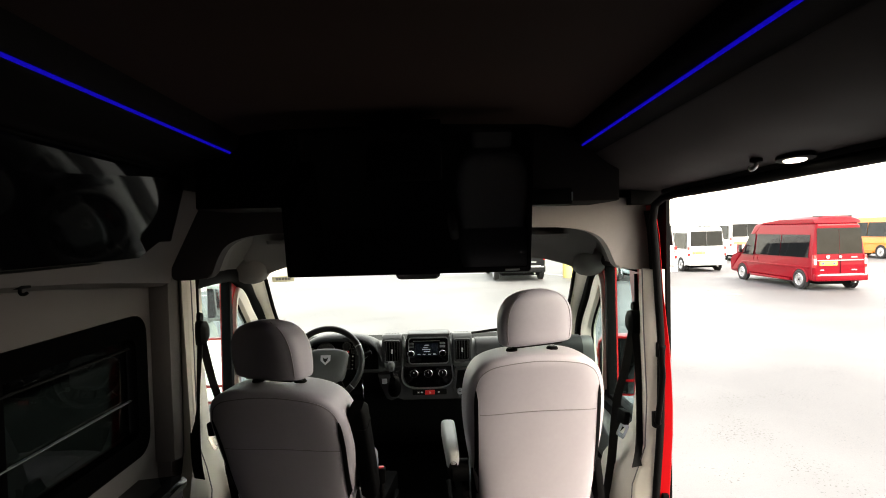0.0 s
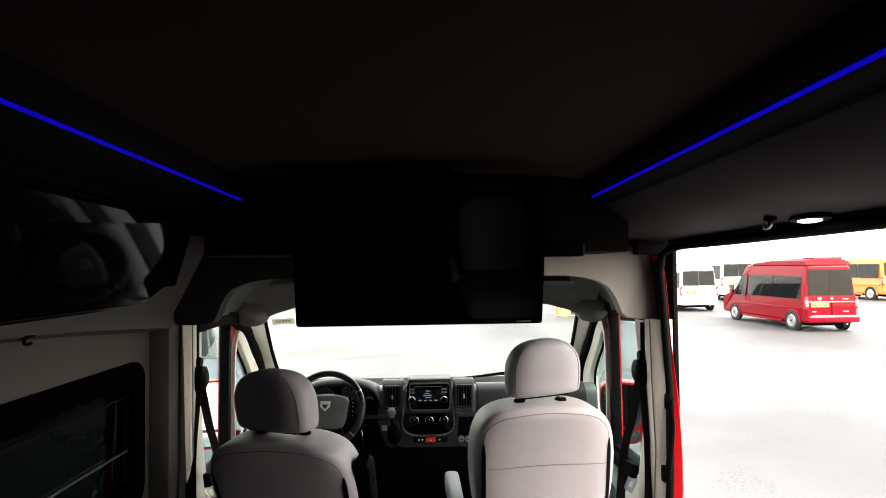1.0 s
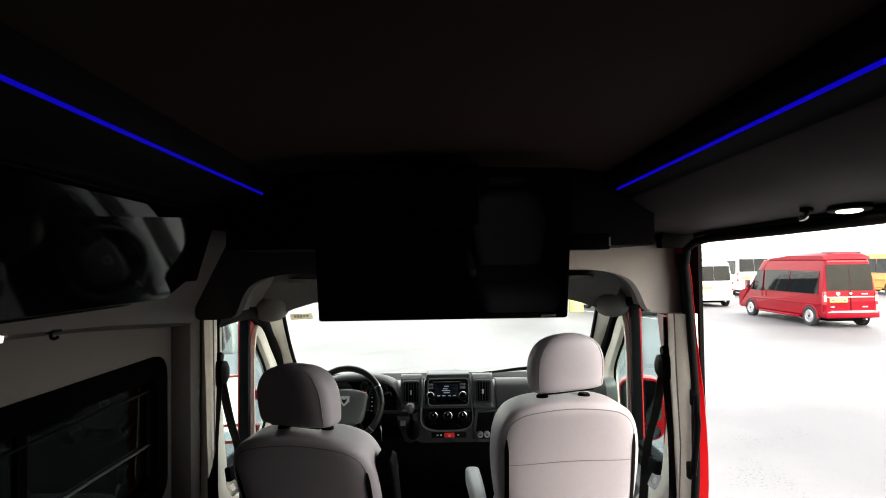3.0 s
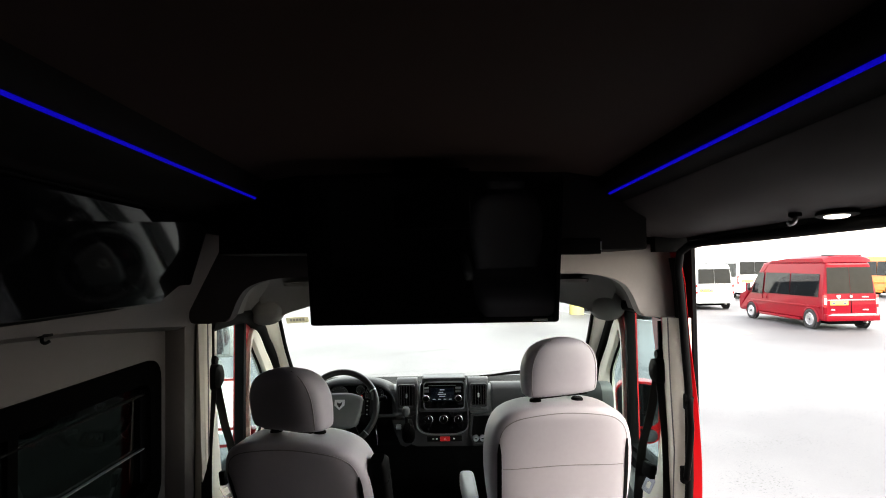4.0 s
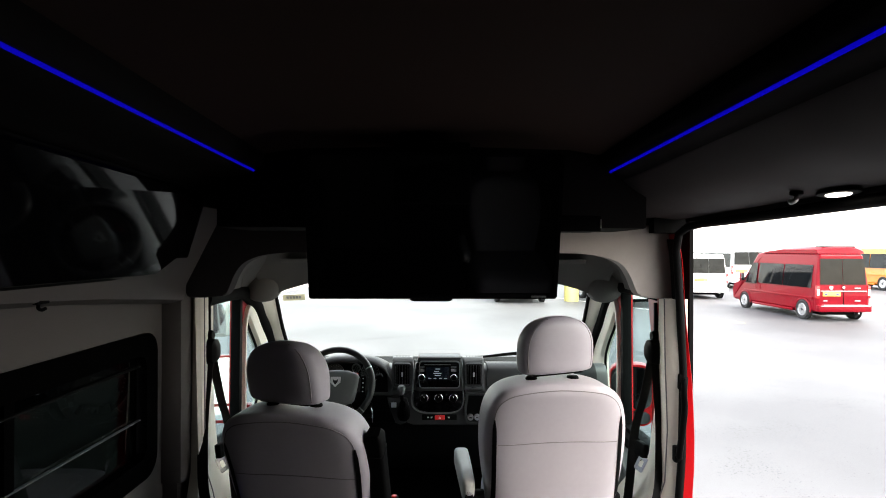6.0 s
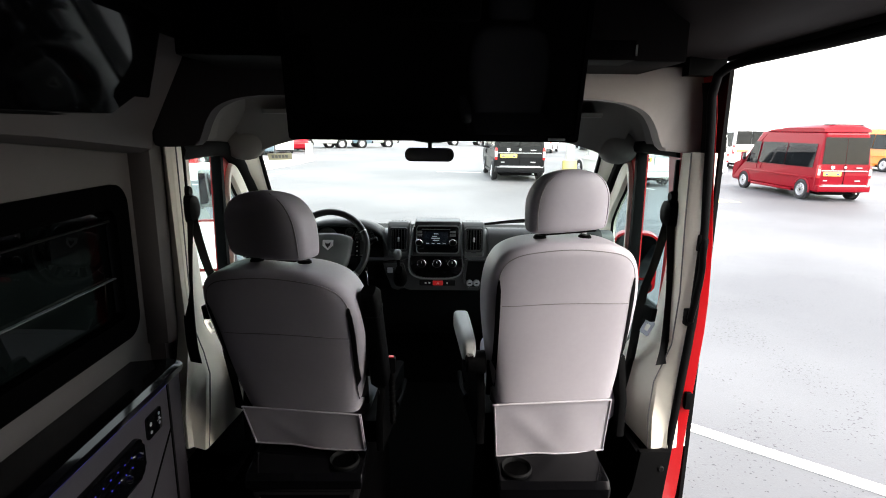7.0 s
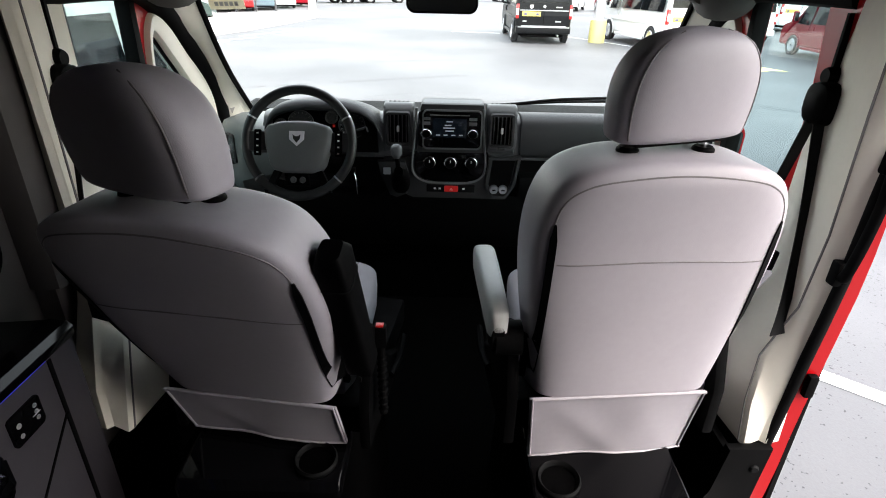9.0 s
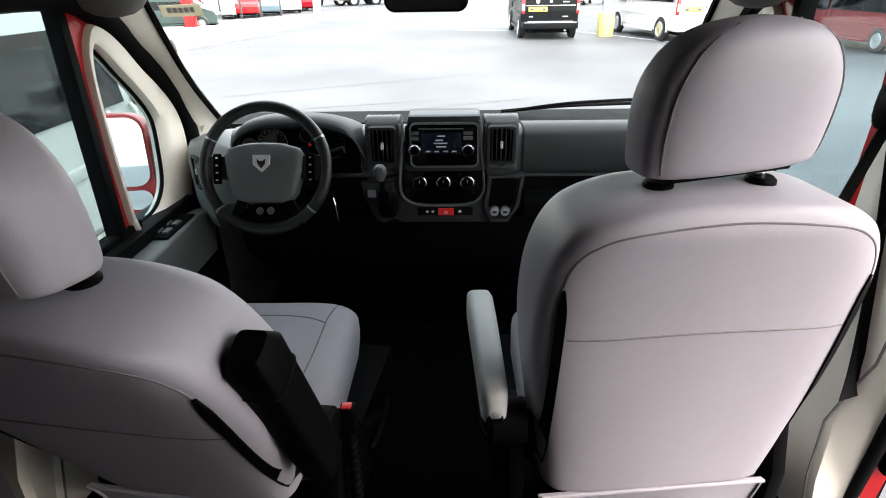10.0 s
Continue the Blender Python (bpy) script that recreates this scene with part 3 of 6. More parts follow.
# glossy black overhead panel on the left cove
def on_left_cove(u, y, lift=0.0):
    a, b = Vector((-0.70, y, 1.807)), Vector((-0.86, y, 1.544))
    return a.lerp(b, u) + Vector((0.855, 0, -0.52)) * lift


pan = []
for lift, g in ((0.001, 0.0), (0.012, 0.0), (0.015, 0.004)):
    ring = []
    for u, y in ((0.04, -1.6), (0.04, 1.79), (0.06, 1.84), (0.12, 1.865), (0.78, 1.985), (0.90, 1.975), (0.97, 1.93), (0.98, 1.86), (0.98, -1.6)):
        ring.append(on_left_cove(u + (g * 4 if u < 0.5 else -g * 4), y - (g if y > 0 else -g), lift))
    pan.append(ring)
ov = thing("overhead_panel", "glossy black overhead panel above the side window", "panel")
part("gloss_face", loft(pan), "gloss", ov, smooth=False)
part("edge_trim", tube([on_left_cove(u, y, 0.006) for u, y in ((0.02, -1.6), (0.02, 1.79), (0.05, 1.85), (0.12, 1.873), (0.78, 1.993), (0.91, 1.983), (0.985, 1.935), (0.997, 1.86), (0.997, -1.6))], 0.005, 6), "black", ov)

# left wall with a window opening
WL = -0.95
bm = bmesh.new()
# wall in four pieces round the opening
for y0, y1, z0, z1 in ((-2.0, 2.12, -0.1, 0.885), (-2.0, 2.12, 1.325, 1.53), (2.02, 2.12, 0.885, 1.325), (-2.0, -1.38, 0.885, 1.325)):
    add_box(bm, -1.03, WL, y0, y1, z0, z1)
skin = bmesh.new()
for y0, y1, z0, z1 in ((-2.06, 2.2, -0.3, 0.885), (-2.06, 2.2, 1.325, 2.1), (2.02, 2.2, 0.885, 1.325), (-2.06, -1.38, 0.885, 1.325)):
    add_box(skin, -1.062, -1.032, y0, y1, z0, z1)
structure("body_side_left", skin, "red", "red painted outer side of the van", "wall", False)
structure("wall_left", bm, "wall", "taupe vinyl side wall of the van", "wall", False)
w1 = tagged(part("window_1", add_ring_frame(bmesh.new(), rrect(3.44, 0.48, 0.07, 6, 0.32, 1.105), rrect(3.30, 0.34, 0.04, 6, 0.32, 1.105), "x", WL - 0.03, WL + 0.012), "matt", None), "long tinted side window in a black frame", "window", kind="structure")
for nm, y0, y1 in (("pane", -1.3, 1.40), ("pane", 1.43, 1.96)):
    part(nm, boxm(WL - 0.022, WL - 0.016, y0, y1, 0.93, 1.28), "darkglass", w1, smooth=False)
part("window_rail", boxm(WL - 0.012, WL - 0.002, -1.3, 1.96, 1.061, 1.064), "dash", w1, smooth=False)
part("window_rail", boxm(WL - 0.012, WL - 0.002, -1.3, 1.96, 1.235, 1.24), "black", w1, smooth=False)
part("mullion", boxm(WL - 0.02, WL - 0.006, 1.40, 1.43, 0.93, 1.28), "matt", w1, smooth=False)

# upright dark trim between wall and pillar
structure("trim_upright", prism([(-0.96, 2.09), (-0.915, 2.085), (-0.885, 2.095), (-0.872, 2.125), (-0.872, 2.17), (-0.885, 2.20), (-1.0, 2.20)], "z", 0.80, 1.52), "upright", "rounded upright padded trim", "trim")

# black ledge and control panel wall below the window
led = [(-0.95, 0.785), (-0.84, 0.795), (-0.800, 0.792), (-0.788, 0.780), (-0.792, 0.758), (-0.83, 0.745), (-0.95, 0.742)]
lg = thing("side_ledge", "gloss black ledge with a rounded nose under the window", "ledge")
part("ledge_top", prism([(-0.95, 0.785), (-0.838, 0.795), (-0.838, 0.745), (-0.95, 0.742)], "y", -1.8, 1.975), "gloss", lg)
part("ledge_nose", prism([(-0.8375, 0.7955)] + led[2:-1] + [(-0.8375, 0.744)], "y", -1.8, 1.98, bevel=0.003), "gloss", lg, "rounded gloss black nose")
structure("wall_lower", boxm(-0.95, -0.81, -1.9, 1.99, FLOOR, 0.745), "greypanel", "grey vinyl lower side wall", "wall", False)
structure("wall_seam", boxm(-0.812, -0.807, 1.905, 1.915, FLOOR, 0.74), "black", "narrow dark seam in the lower wall", "trim", False)

# bulkhead arch between cab and cabin
ARCHY = 2.08
_ai = [(p.x, p.y) for p in smooth_path([(0.0, 1.614, 0), (0.45, 1.611, 0), (0.54, 1.608, 0), (0.60, 1.599, 0), (0.645, 1.583, 0), (0.674, 1.562, 0), (0.696, 1.527, 0), (0.711, 1.490, 0), (0.724, 1.465, 0), (0.740, 1.456, 0)], 4)]
arch = _ai + [(0.79, 1.452), (0.845, 1.451), (0.858, 1.456), (0.864, 1.47), (0.862, 1.62), (0.852, 1.665), (0.83, 1.69), (0.76, 1.712), (0.62, 1.702), (0.50, 1.694), (0.0, 1.694)]
# left half takes a darker vinyl: its shaded look is in the colour
for nm, s in (("arch_right", 1), ("arch_left", -1)):
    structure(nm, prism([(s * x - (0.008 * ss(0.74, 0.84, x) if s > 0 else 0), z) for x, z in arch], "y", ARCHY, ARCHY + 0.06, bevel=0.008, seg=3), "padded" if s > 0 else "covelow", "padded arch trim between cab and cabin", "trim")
    structure(nm + "_return", prism([(s * x, z) for x, z in [(0.0, 1.638), (0.45, 1.634), (0.60, 1.620), (0.67, 1.585), (0.71, 1.54), (0.73, 1.475), (0.90, 1.475), (0.90, 1.74), (0.0, 1.74)]], "y", ARCHY + 0.055, ARCHY + 0.16), "cabgrey", "grey return behind the arch", "trim")
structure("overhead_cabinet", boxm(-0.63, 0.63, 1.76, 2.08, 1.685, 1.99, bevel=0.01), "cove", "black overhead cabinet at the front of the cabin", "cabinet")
structure("header_fill", boxm(-1.0, 0.84, 2.085, 2.14, 1.70, 2.02), "black", "black header panel above the arch", "wall", False)

# cab roof liner
rl = smooth_path([(0, 2.1, 1.66), (0, 2.35, 1.655), (0, 2.55, 1.62), (0, 2.68, 1.545), (0, 2.735, 1.475)], 4)
rings = []
for k in range(17):
    x = -0.80 + 0.1 * k
    ring = [(x, p.y, p.z - 0.065 * (max(0.0, abs(x) - 0.45) / 0.3) ** 2 * ss(2.2, 2.72, p.y)) for p in rl]
    rings.append(ring + [(x, 2.77, ring[-1][2]), (x, 2.77, 1.75), (x, 2.1, 1.75)])
structure("cab_headliner", loft(rings), "cabgrey", "grey moulded cab headliner", "ceiling")
structure("cab_roof", boxm(-1.0, 1.0, 2.07, 2.80, 1.76, 2.08), "red", "red painted cab roof skin", "roof", False)
for s, nm in ((1, "right"), (-1, "left")):
    # rounded corner of the headliner running down to the pillar
    rings = []
    for q in smooth_path([(2.14, 0.14, 1.49), (2.3, 0.15, 1.475), (2.5, 0.15, 1.46), (2.66, 0.14, 1.44), (2.76, 0.10, 1.44)], 3):
        y, w, z = q[0], q[1], q[2] + (0.045 if s > 0 else 0.022) * ss(2.2, 2.4, q[0])
        arc = smooth_path([(0.90, y, z - 0.045), (0.87, y, z - 0.035), (0.88 - w * 0.5, y, z + 0.03), (0.88 - w, y, z + 0.10), (0.88 - w - 0.08, y, z + 0.19)], 4)
        rings.append([(s * 0.92, y, z - 0.03)] + [(s * p.x, p.y, p.z) for p in arc] + [(s * 0.92, y, z + 0.2)])
    cap = []
    for k in range(11):
        a = math.pi * (k + 0.35) / 10.7 - math.pi / 2
        cap.append([(s * 0.805 + x, 2.755 + d, 1.458 + 0.085 * math.sin(a)) for x, d in superell(0.085 * math.cos(a) ** 0.8, 0.105 * math.cos(a) ** 0.8, 2.4, 24)])
    structure("pillar_cap_" + nm, loft(cap), "cabgrey", "grey rounded headliner corner at the windscreen pillar", "ceiling trim")
    structure("headliner_" + nm, loft(rings), "cabgrey", "grey rounded headliner edge over the cab door", "ceiling trim")


# ---- cab sides ----
def pillar_y(z):
    """Where the windscreen pillar's door edge and its glass edge lie at a height."""
    zs = [0.93, 0.981, 1.031, 1.129, 1.207, 1.257, 1.316, 1.41, 1.52]
    return (float(np.interp(z, zs, [3.11, 3.11, 3.105, 3.065, 3.002, 2.942, 2.86, 2.78, 2.70])), float(np.interp(z, zs, [3.30, 3.244, 3.185, 3.078, 3.008, 2.972, 2.932, 2.872, 2.80])))


def cab_side(s, nm):
    D = 0.045 if s > 0 else 0.0
    X = s * 0.88
    def pr(pts, a=0.0, b=0.05, bev=0.0):
        lo, hi = sorted((X + s * a, X + s * b))
        return prism([(y + D if y > 2.5 else y, up(z)) for y, z in pts], "x", lo, hi, bevel=bev)
    def up(z):
        return z + (0.055 if s > 0 else 0.024) * ss(1.22, 1.36, z)
    door = thing("cab_door", "cab door with shade-coloured lower trim and red painted frame", "door", "cab doors")
    door["kind"] = "structure"
    # card near black, armrest pale: the door's light and shade are painted in
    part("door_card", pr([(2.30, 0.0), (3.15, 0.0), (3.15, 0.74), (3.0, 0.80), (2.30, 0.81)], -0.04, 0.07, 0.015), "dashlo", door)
    pad = part("switch_panel", boxm(*sorted((X - s * 0.085, X - s * 0.02)), 2.71, 2.90, 0.766, 0.772, bevel=0.002), "black", door)
    for k in range(4):
        part("window_switch", boxm(*sorted((X - s * (0.072 - 0.028 * (k % 2)), X - s * (0.054 - 0.028 * (k % 2)))), 2.74 + 0.06 * (k // 2), 2.775 + 0.06 * (k // 2), 0.771, 0.778, bevel=0.002), "dash", pad)
    part("armrest", prism([(2.35, 0.60), (2.98, 0.60), (3.02, 0.745), (2.90, 0.765), (2.50, 0.765), (2.35, 0.72)], "x", *sorted((X - s * 0.10, X)), bevel=0.012), "hub", door)
    part("window_seal", pr([(2.612, 0.80), (2.648, 0.80), (2.658, 1.38), (2.630, 1.38)], -0.012, 0.03, 0.004), "rubber", door)
    part("sill_seal", pr([(2.3, 0.795), (2.73, 0.795), (2.73, 0.825), (2.3, 0.825)], -0.01, 0.03, 0.004), "rubber", door)
    part("red_frame", pr([(2.649, 0.80), (2.690, 0.80), (2.690, 1.20), (2.71, 1.30), (2.76, 1.34), (2.75, 1.42), (2.665, 1.42)], 0.0, 0.05, 0.006), "red", door)
    part("corner_frame", pr([(2.72, 1.24), (2.765, 1.30), (2.85, 1.29), (2.93, 1.22), (2.98, 1.24), (2.87, 1.36), (2.80, 1.43), (2.69, 1.43)], 0.012, 0.045), "red", door)
    part("top_frame", pr([(2.30, 1.385), (2.74, 1.385), (2.79, 1.36), (2.84, 1.33), (2.84, 1.46), (2.30, 1.46)], 0.0, 0.05), "rubber", door)
    # quarter window: moulded cream frame, rubber edge and a triangular pane
    inner_q = [(2.735, 1.292), (2.775, 1.272), (2.83, 1.222), (2.892, 1.16), (2.940, 1.100), (2.957, 1.055), (2.953, 0.985), (2.935, 0.89), (2.90, 0.838), (2.83, 0.805), (2.73, 0.803), (2.704, 0.83), (2.692, 0.97), (2.692, 1.13), (2.702, 1.25)]
    outer_q = [(2.728, 1.328), (2.775, 1.333), (2.845, 1.297), (2.93, 1.225), (3.02, 1.148), (3.085, 1.06), (3.105, 0.97), (3.085, 0.85), (3.05, 0.76), (2.95, 0.735), (2.75, 0.765), (2.692, 0.80), (2.678, 0.90), (2.676, 1.10), (2.686, 1.26)]
    def closed(pts):
        p = smooth_path([(0, *q) for q in pts[-2:] + pts + pts[:2]], 4)
        return [(v.y + D, up(v.z)) for v in p[8:8 + 4 * len(pts)]]
    iq, oq = closed(inner_q), closed(outer_q)
    rq = []
    for k, dx in ((0.0, 0.03), (0.0, -0.006), (0.12, -0.018), (0.6, -0.020), (0.88, -0.012), (1.0, 0.006), (1.0, 0.03)):
        rq.append([(X + s * dx, a[0] * (1 - k) + b[0] * k, a[1] * (1 - k) + b[1] * k) for a, b in zip(oq, iq)])
    part("quarter_trim", loft(rq, caps=False), "cream", door, "cream moulded window frame")
    part("quarter_seal", tube([(X + s * 0.012, y, z) for y, z in iq], 0.007, 6, loop=True), "rubber", door)
    part("quarter_pane", prism(iq, "x", *sorted((X + s * 0.016, X + s * 0.020))), "sideglass", door, smooth=False)
    part("window_pane", pr([(2.30, 0.80), (2.65, 0.80), (2.65, 1.39), (2.30, 1.39)], 0.018, 0.023), "sideglass", door, smooth=False)
    # black seal line in front of the quarter window, then the cream windscreen pillar
    seal = smooth_path([(X - s * 0.004, 2.26 - D, 1.402), (X - s * 0.004, 2.45 - D, 1.405), (X - s * 0.008, 2.60, 1.404), (X - s * 0.012, 2.69, 1.394), (X - s * 0.012, 2.775, 1.357), (X - s * 0.012, 2.865, 1.305), (X - s * 0.012, 2.985, 1.205), (X - s * 0.012, 3.09, 1.09), (X - s * 0.012, 3.127, 0.97), (X - s * 0.012, 3.11, 0.76)], 5)
    seal = [Vector((p.x, p.y + D, up(p.z))) for p in seal]
    part("frame_seal", tube(seal, 0.036, 10, flat=0.8), "rubber", door)
    rings = []
    for t in range(15):
        z = 1.50 - 0.57 * t / 14
        yo, yi = pillar_y(z)
        yo, yi = yo + D, yi + D
        rings.append([(s * 0.93, yo + 0.05, z), (s * 0.855, yo, z), (s * 0.840, yo * 0.8 + yi * 0.2 - 0.006, z), (s * 0.822, (yo + yi) / 2 - 0.008, z), (s * 0.803, yo * 0.2 + yi * 0.8 - 0.006, z), (s * 0.791, yi, z), (s * 0.793, yi + 0.02, z), (s * 0.93, yi + 0.10, z)])
    structure("windscreen_pillar_" + nm, loft(rings), "cream", "cream windscreen pillar trim", "pillar")
    def on_pillar(u, z, lift):
        yo, yi = pillar_y(z)
        return (s * (0.855 - 0.064 * u), yo * (1 - u) + yi * u + D - 0.0085 * math.sin(math.pi * u) ** 0.6 - lift, z)
    for nm2, g, l0, l1, mat in (("speaker_cover", 0.0, -0.006, 0.005, "cream"), ("speaker_grille", 0.18, 0.002, 0.0062, "padded")):
        ob = part(nm2, loft([[on_pillar(0.34 + (0.42) * (u * (1 - g) + g / 2), 0.945 + 0.062 * (v * (1 - g) + g / 2), l) for u, v in ((0, 0), (1, 0), (1, 1), (0, 1))] for l in (l0, l1)]), mat, None if g == 0 else cover, "", False)
        if g == 0:
            cover = tagged(ob, "small square cream speaker cover on the windscreen pillar", "speaker cover", "speaker covers")
    edge = [(s * 0.786, pillar_y(z)[1] + D + 0.005, z) for z in [1.50 - 0.57 * t / 14 for t in range(15)]]
    structure("windscreen_seal_" + nm, tube(edge, 0.010, 6), "rubber", "black windscreen edge seal", "seal")


cab_side(-1, "left")
cab_side(1, "right")
# windscreen
ws = thing("windscreen", "large raked clear windscreen", "windscreen", kind="structure")
rings = []
for i in range(7):
    u = i / 6
    rings.append([(x * 0.80, pillar_y(1.52 - 0.56 * u)[1] + 0.015 + 0.02 * x + 0.10 * (1 - x * x), 1.52 - 0.56 * u) for x in [-1 + k / 6 for k in range(13)]])
bm = loft(rings, caps=False, closed=False)
part("screen_pane", bm, "glass", ws)
part("screen_base", boxm(-0.85, 0.85, 3.30, 3.5, 0.6, 0.97), "black", ws, smooth=False)
structure("bonnet", prism([(3.45, 0.60), (3.45, 0.95), (3.9, 0.78), (4.05, 0.60)], "x", -0.9, 0.9, bevel=0.05), "red", "red painted bonnet below the windscreen", "bonnet")
structure("firewall", boxm(-0.95, 0.95, 3.35, 3.42, -0.2, 0.95), "black", "dark bulkhead below the dashboard", "wall", False)


# ---- pillars behind the cab doors ----
def pillar(s, nm):
    rows = [
        # z, rear inner corner x,y ; bulge x,y ; front inner x,y
        (0.465, 0.803, 1.995, 0.740, 2.00, 0.70, 2.34),
        (0.57, 0.812, 2.0, 0.745, 2.03, 0.715, 2.34),
        (0.68, 0.820, 2.005, 0.765, 2.06, 0.745, 2.35),
        (0.75, 0.826, 2.01, 0.79, 2.06, 0.80, 2.36),
        (0.82, 0.832, 2.015, 0.808, 2.05, 0.850, 2.38),
        (1.00, 0.842, 2.02, 0.815, 2.05, 0.872, 2.40),
        (1.25, 0.850, 2.025, 0.820, 2.06, 0.882, 2.41),
        (1.455, 0.855, 2.025, 0.822, 2.06, 0.884, 2.41),
    ]
    if s > 0:
        rows = [(z, ax - 0.02 * ss(0.95, 1.4, z), ay - 0.020 * ss(0.9, 1.15, z), bx - 0.02 * ss(0.95, 1.4, z), by - 0.016 * ss(0.9, 1.15, z), cx, cy - 0.09 * ss(0.72, 0.86, z)) for z, ax, ay, bx, by, cx, cy in rows]
    else:
        rows = [(z, ax, ay + 0.11 * ss(0.5, 0.85, z), bx + 0.012 * ss(0.7, 0.85, z), by + 0.10 * ss(0.5, 0.85, z), cx, cy - 0.05 * ss(0.7, 0.85, z)) for z, ax, ay, bx, by, cx, cy in rows]
    rings = []
    for z, ax, ay, bx, by, cx, cy in rows:
        rings.append([(s * ax, ay, z), (s * (ax - 0.012), ay + 0.012, z), (s * (bx + 0.006), by - 0.012, z), (s * bx, by, z), (s * (bx * 0.6 + cx * 0.4), by * 0.6 + cy * 0.4, z), (s * cx, cy, z), (s * (cx + 0.02), cy + 0.012, z), (s * 0.885, cy + 0.01, z), (s * 0.872, ay + 0.02, z)])
    structure("door_pillar_" + nm, loft(rings), "cream", "cream plastic door pillar trim with a flared foot", "pillar")
    structure("pillar_seam_" + nm, tube([(s * (r[3] - 0.0005), r[4] + 0.004, r[0]) for r in rows], 0.0028, 6), "seat_seam", "moulded seam down the door pillar", "trim")
    # belt with height adjuster
    b = thing("seat_belt", "black seat belt hanging from its pillar anchor", "seat belt", "front seat belts")
    x = s * 0.856
    part("adjuster_slot", boxm(*sorted((s * 0.852, s * 0.868)), 2.261, 2.270, 1.27, 1.42), "black", b, smooth=False)
    part("adjuster_knob", lathe([(0.0001, 0.03), (0.016, 0.03), (0.02, 0.022), (0.02, 0.0)], Matrix.Translation((s * 0.870, 2.262, 1.292)) @ Matrix.Rotation(radians(-90 * s), 4, "Y"), 16), "black", b)
    an = loft([[(x + s * dx, 2.245 + dy * k, 1.235 + dz * k) for dy, dz in superell(0.042, 0.048, 3, 16)] for dx, k in ((0.02, 0.9), (-0.01, 1.0), (-0.032, 0.9), (-0.042, 0.55))])
    part("anchor_cover", an, "black", b)
    strip("lap_webbing", smooth_path([(s * 0.848, 2.24, 1.20), (s * 0.838, 2.17, 1.0), (s * 0.805, 2.09, 0.82), (s * 0.775, 2.045, 0.752)], 4), (1, 0.35 * s, 0), 0.046, (0, 1, 0), 0.003, "belt", b)
    strip("shoulder_webbing", smooth_path([(s * 0.838, 2.255, 1.20), (s * 0.812, 2.265, 1.05), (s * 0.775, 2.255, 0.93), (s * 0.74, 2.225, 0.70), (s * 0.70, 2.20, 0.50)], 4), (1, 0.5 * s, 0), 0.046, (0, 1, 0), 0.003, "belt", b)
    bk = boxm(-0.012, 0.012, -0.028, 0.028, -0.025, 0.025, bevel=0.006)
    bo = part("tongue_grip", bk, "black", b)
    bo.matrix_local = pose(s * 0.768, 2.165, 0.892, 0, 8 * s, 10 * s)
    tg = add_ring_frame(bmesh.new(), rrect(0.036, 0.058, 0.007, 3), rrect(0.016, 0.026, 0.004, 3), "x", -0.002, 0.002)
    t = part("tongue", tg, "chrome", b)
    t.matrix_local = pose(s * 0.760, 2.150, 0.845, 20, 12 * s, 40 * s)
    return b


pillar(-1, "left")
pillar(1, "right")

# black lower step trim with screw heads beside the door
st = thing("step_trim", "black plastic step trim with screw heads at the door sill", "step trim")
part("trim_plate", prism([(0.700, 0.472), (0.806, 0.474), (0.775, 0.05), (0.62, 0.05), (0.64, 0.24), (0.69, 0.33)], "y", 1.968, 1.990, bevel=0.004), "black", st)
part("inner_fill", boxm(0.745, 0.80, 2.0, 2.35, 0.05, 0.462), "black", st, smooth=False)
part("side_plate", prism([(1.99, 0.05), (2.4, 0.05), (2.4, 0.44), (1.99, 0.455)], "x", 0.70, 0.72, bevel=0.004), "black", st)
for x, z in ((0.775, 0.41), (0.755, 0.25), (0.66, 0.19)):
    part("screw", lathe([(0.0001, 0.006), (0.008, 0.006), (0.011, 0.003), (0.012, 0.0)], Matrix.Translation((x, 1.968, z)) @ Matrix.Rotation(radians(90), 4, "X"), 12), "dashlo", st)

# door opening: rubber seal, red painted jamb, red body side
JX = lambda z: float(np.interp(z, [0.0, 0.47, 0.9, 1.2, 1.5, 1.72], [0.775, 0.812, 0.845, 0.850, 0.834, 0.820])) - 0.35 * max(0, z - 1.58) ** 1.6
loop = [(JX(z), 2.012, z) for z in [0.02 + 0.1 * i for i in range(17)]] + [(0.824, 1.990, 1.678), (0.835, 1.950, 1.699), (0.848, 1.89, 1.707), (0.862, 1.6, 1.709), (0.862, 1.0, 1.709), (0.862, 0.0, 1.709), (0.862, -0.9, 1.709)]
structure("door_seal", tube([(x - 0.001, y - 0.006, z) for x, y, z in loop], 0.013, 10), "rubber", "black rubber seal round the open side door", "seal")
rings = []
for z in [-0.32 + 0.1 * i for i in range(21)]:
    o = 0.03 * math.exp(-((z - 0.62) / 0.09) ** 2)
    x0 = JX(max(z, 0.0)) + 0.012
    x1 = x0 + 0.032 + 0.014 * math.exp(-((z - 0.30) / 0.16) ** 2) + 0.006 * math.sin(z * 3.0) - 0.018 * ss(0.95, 1.4, z) - max(0, 0.25 - z) * 0.05
    rings.append([(x0, 2.008, z), (x1 - 0.006, 2.002, z), (x1, 2.012, z), (x1 + 0.004, 2.35, z), (x0 + 0.02, 2.35, z), (x0, 2.04, z)])
structure("door_jamb", loft(rings), "red", "red painted door jamb and body edge", "jamb")
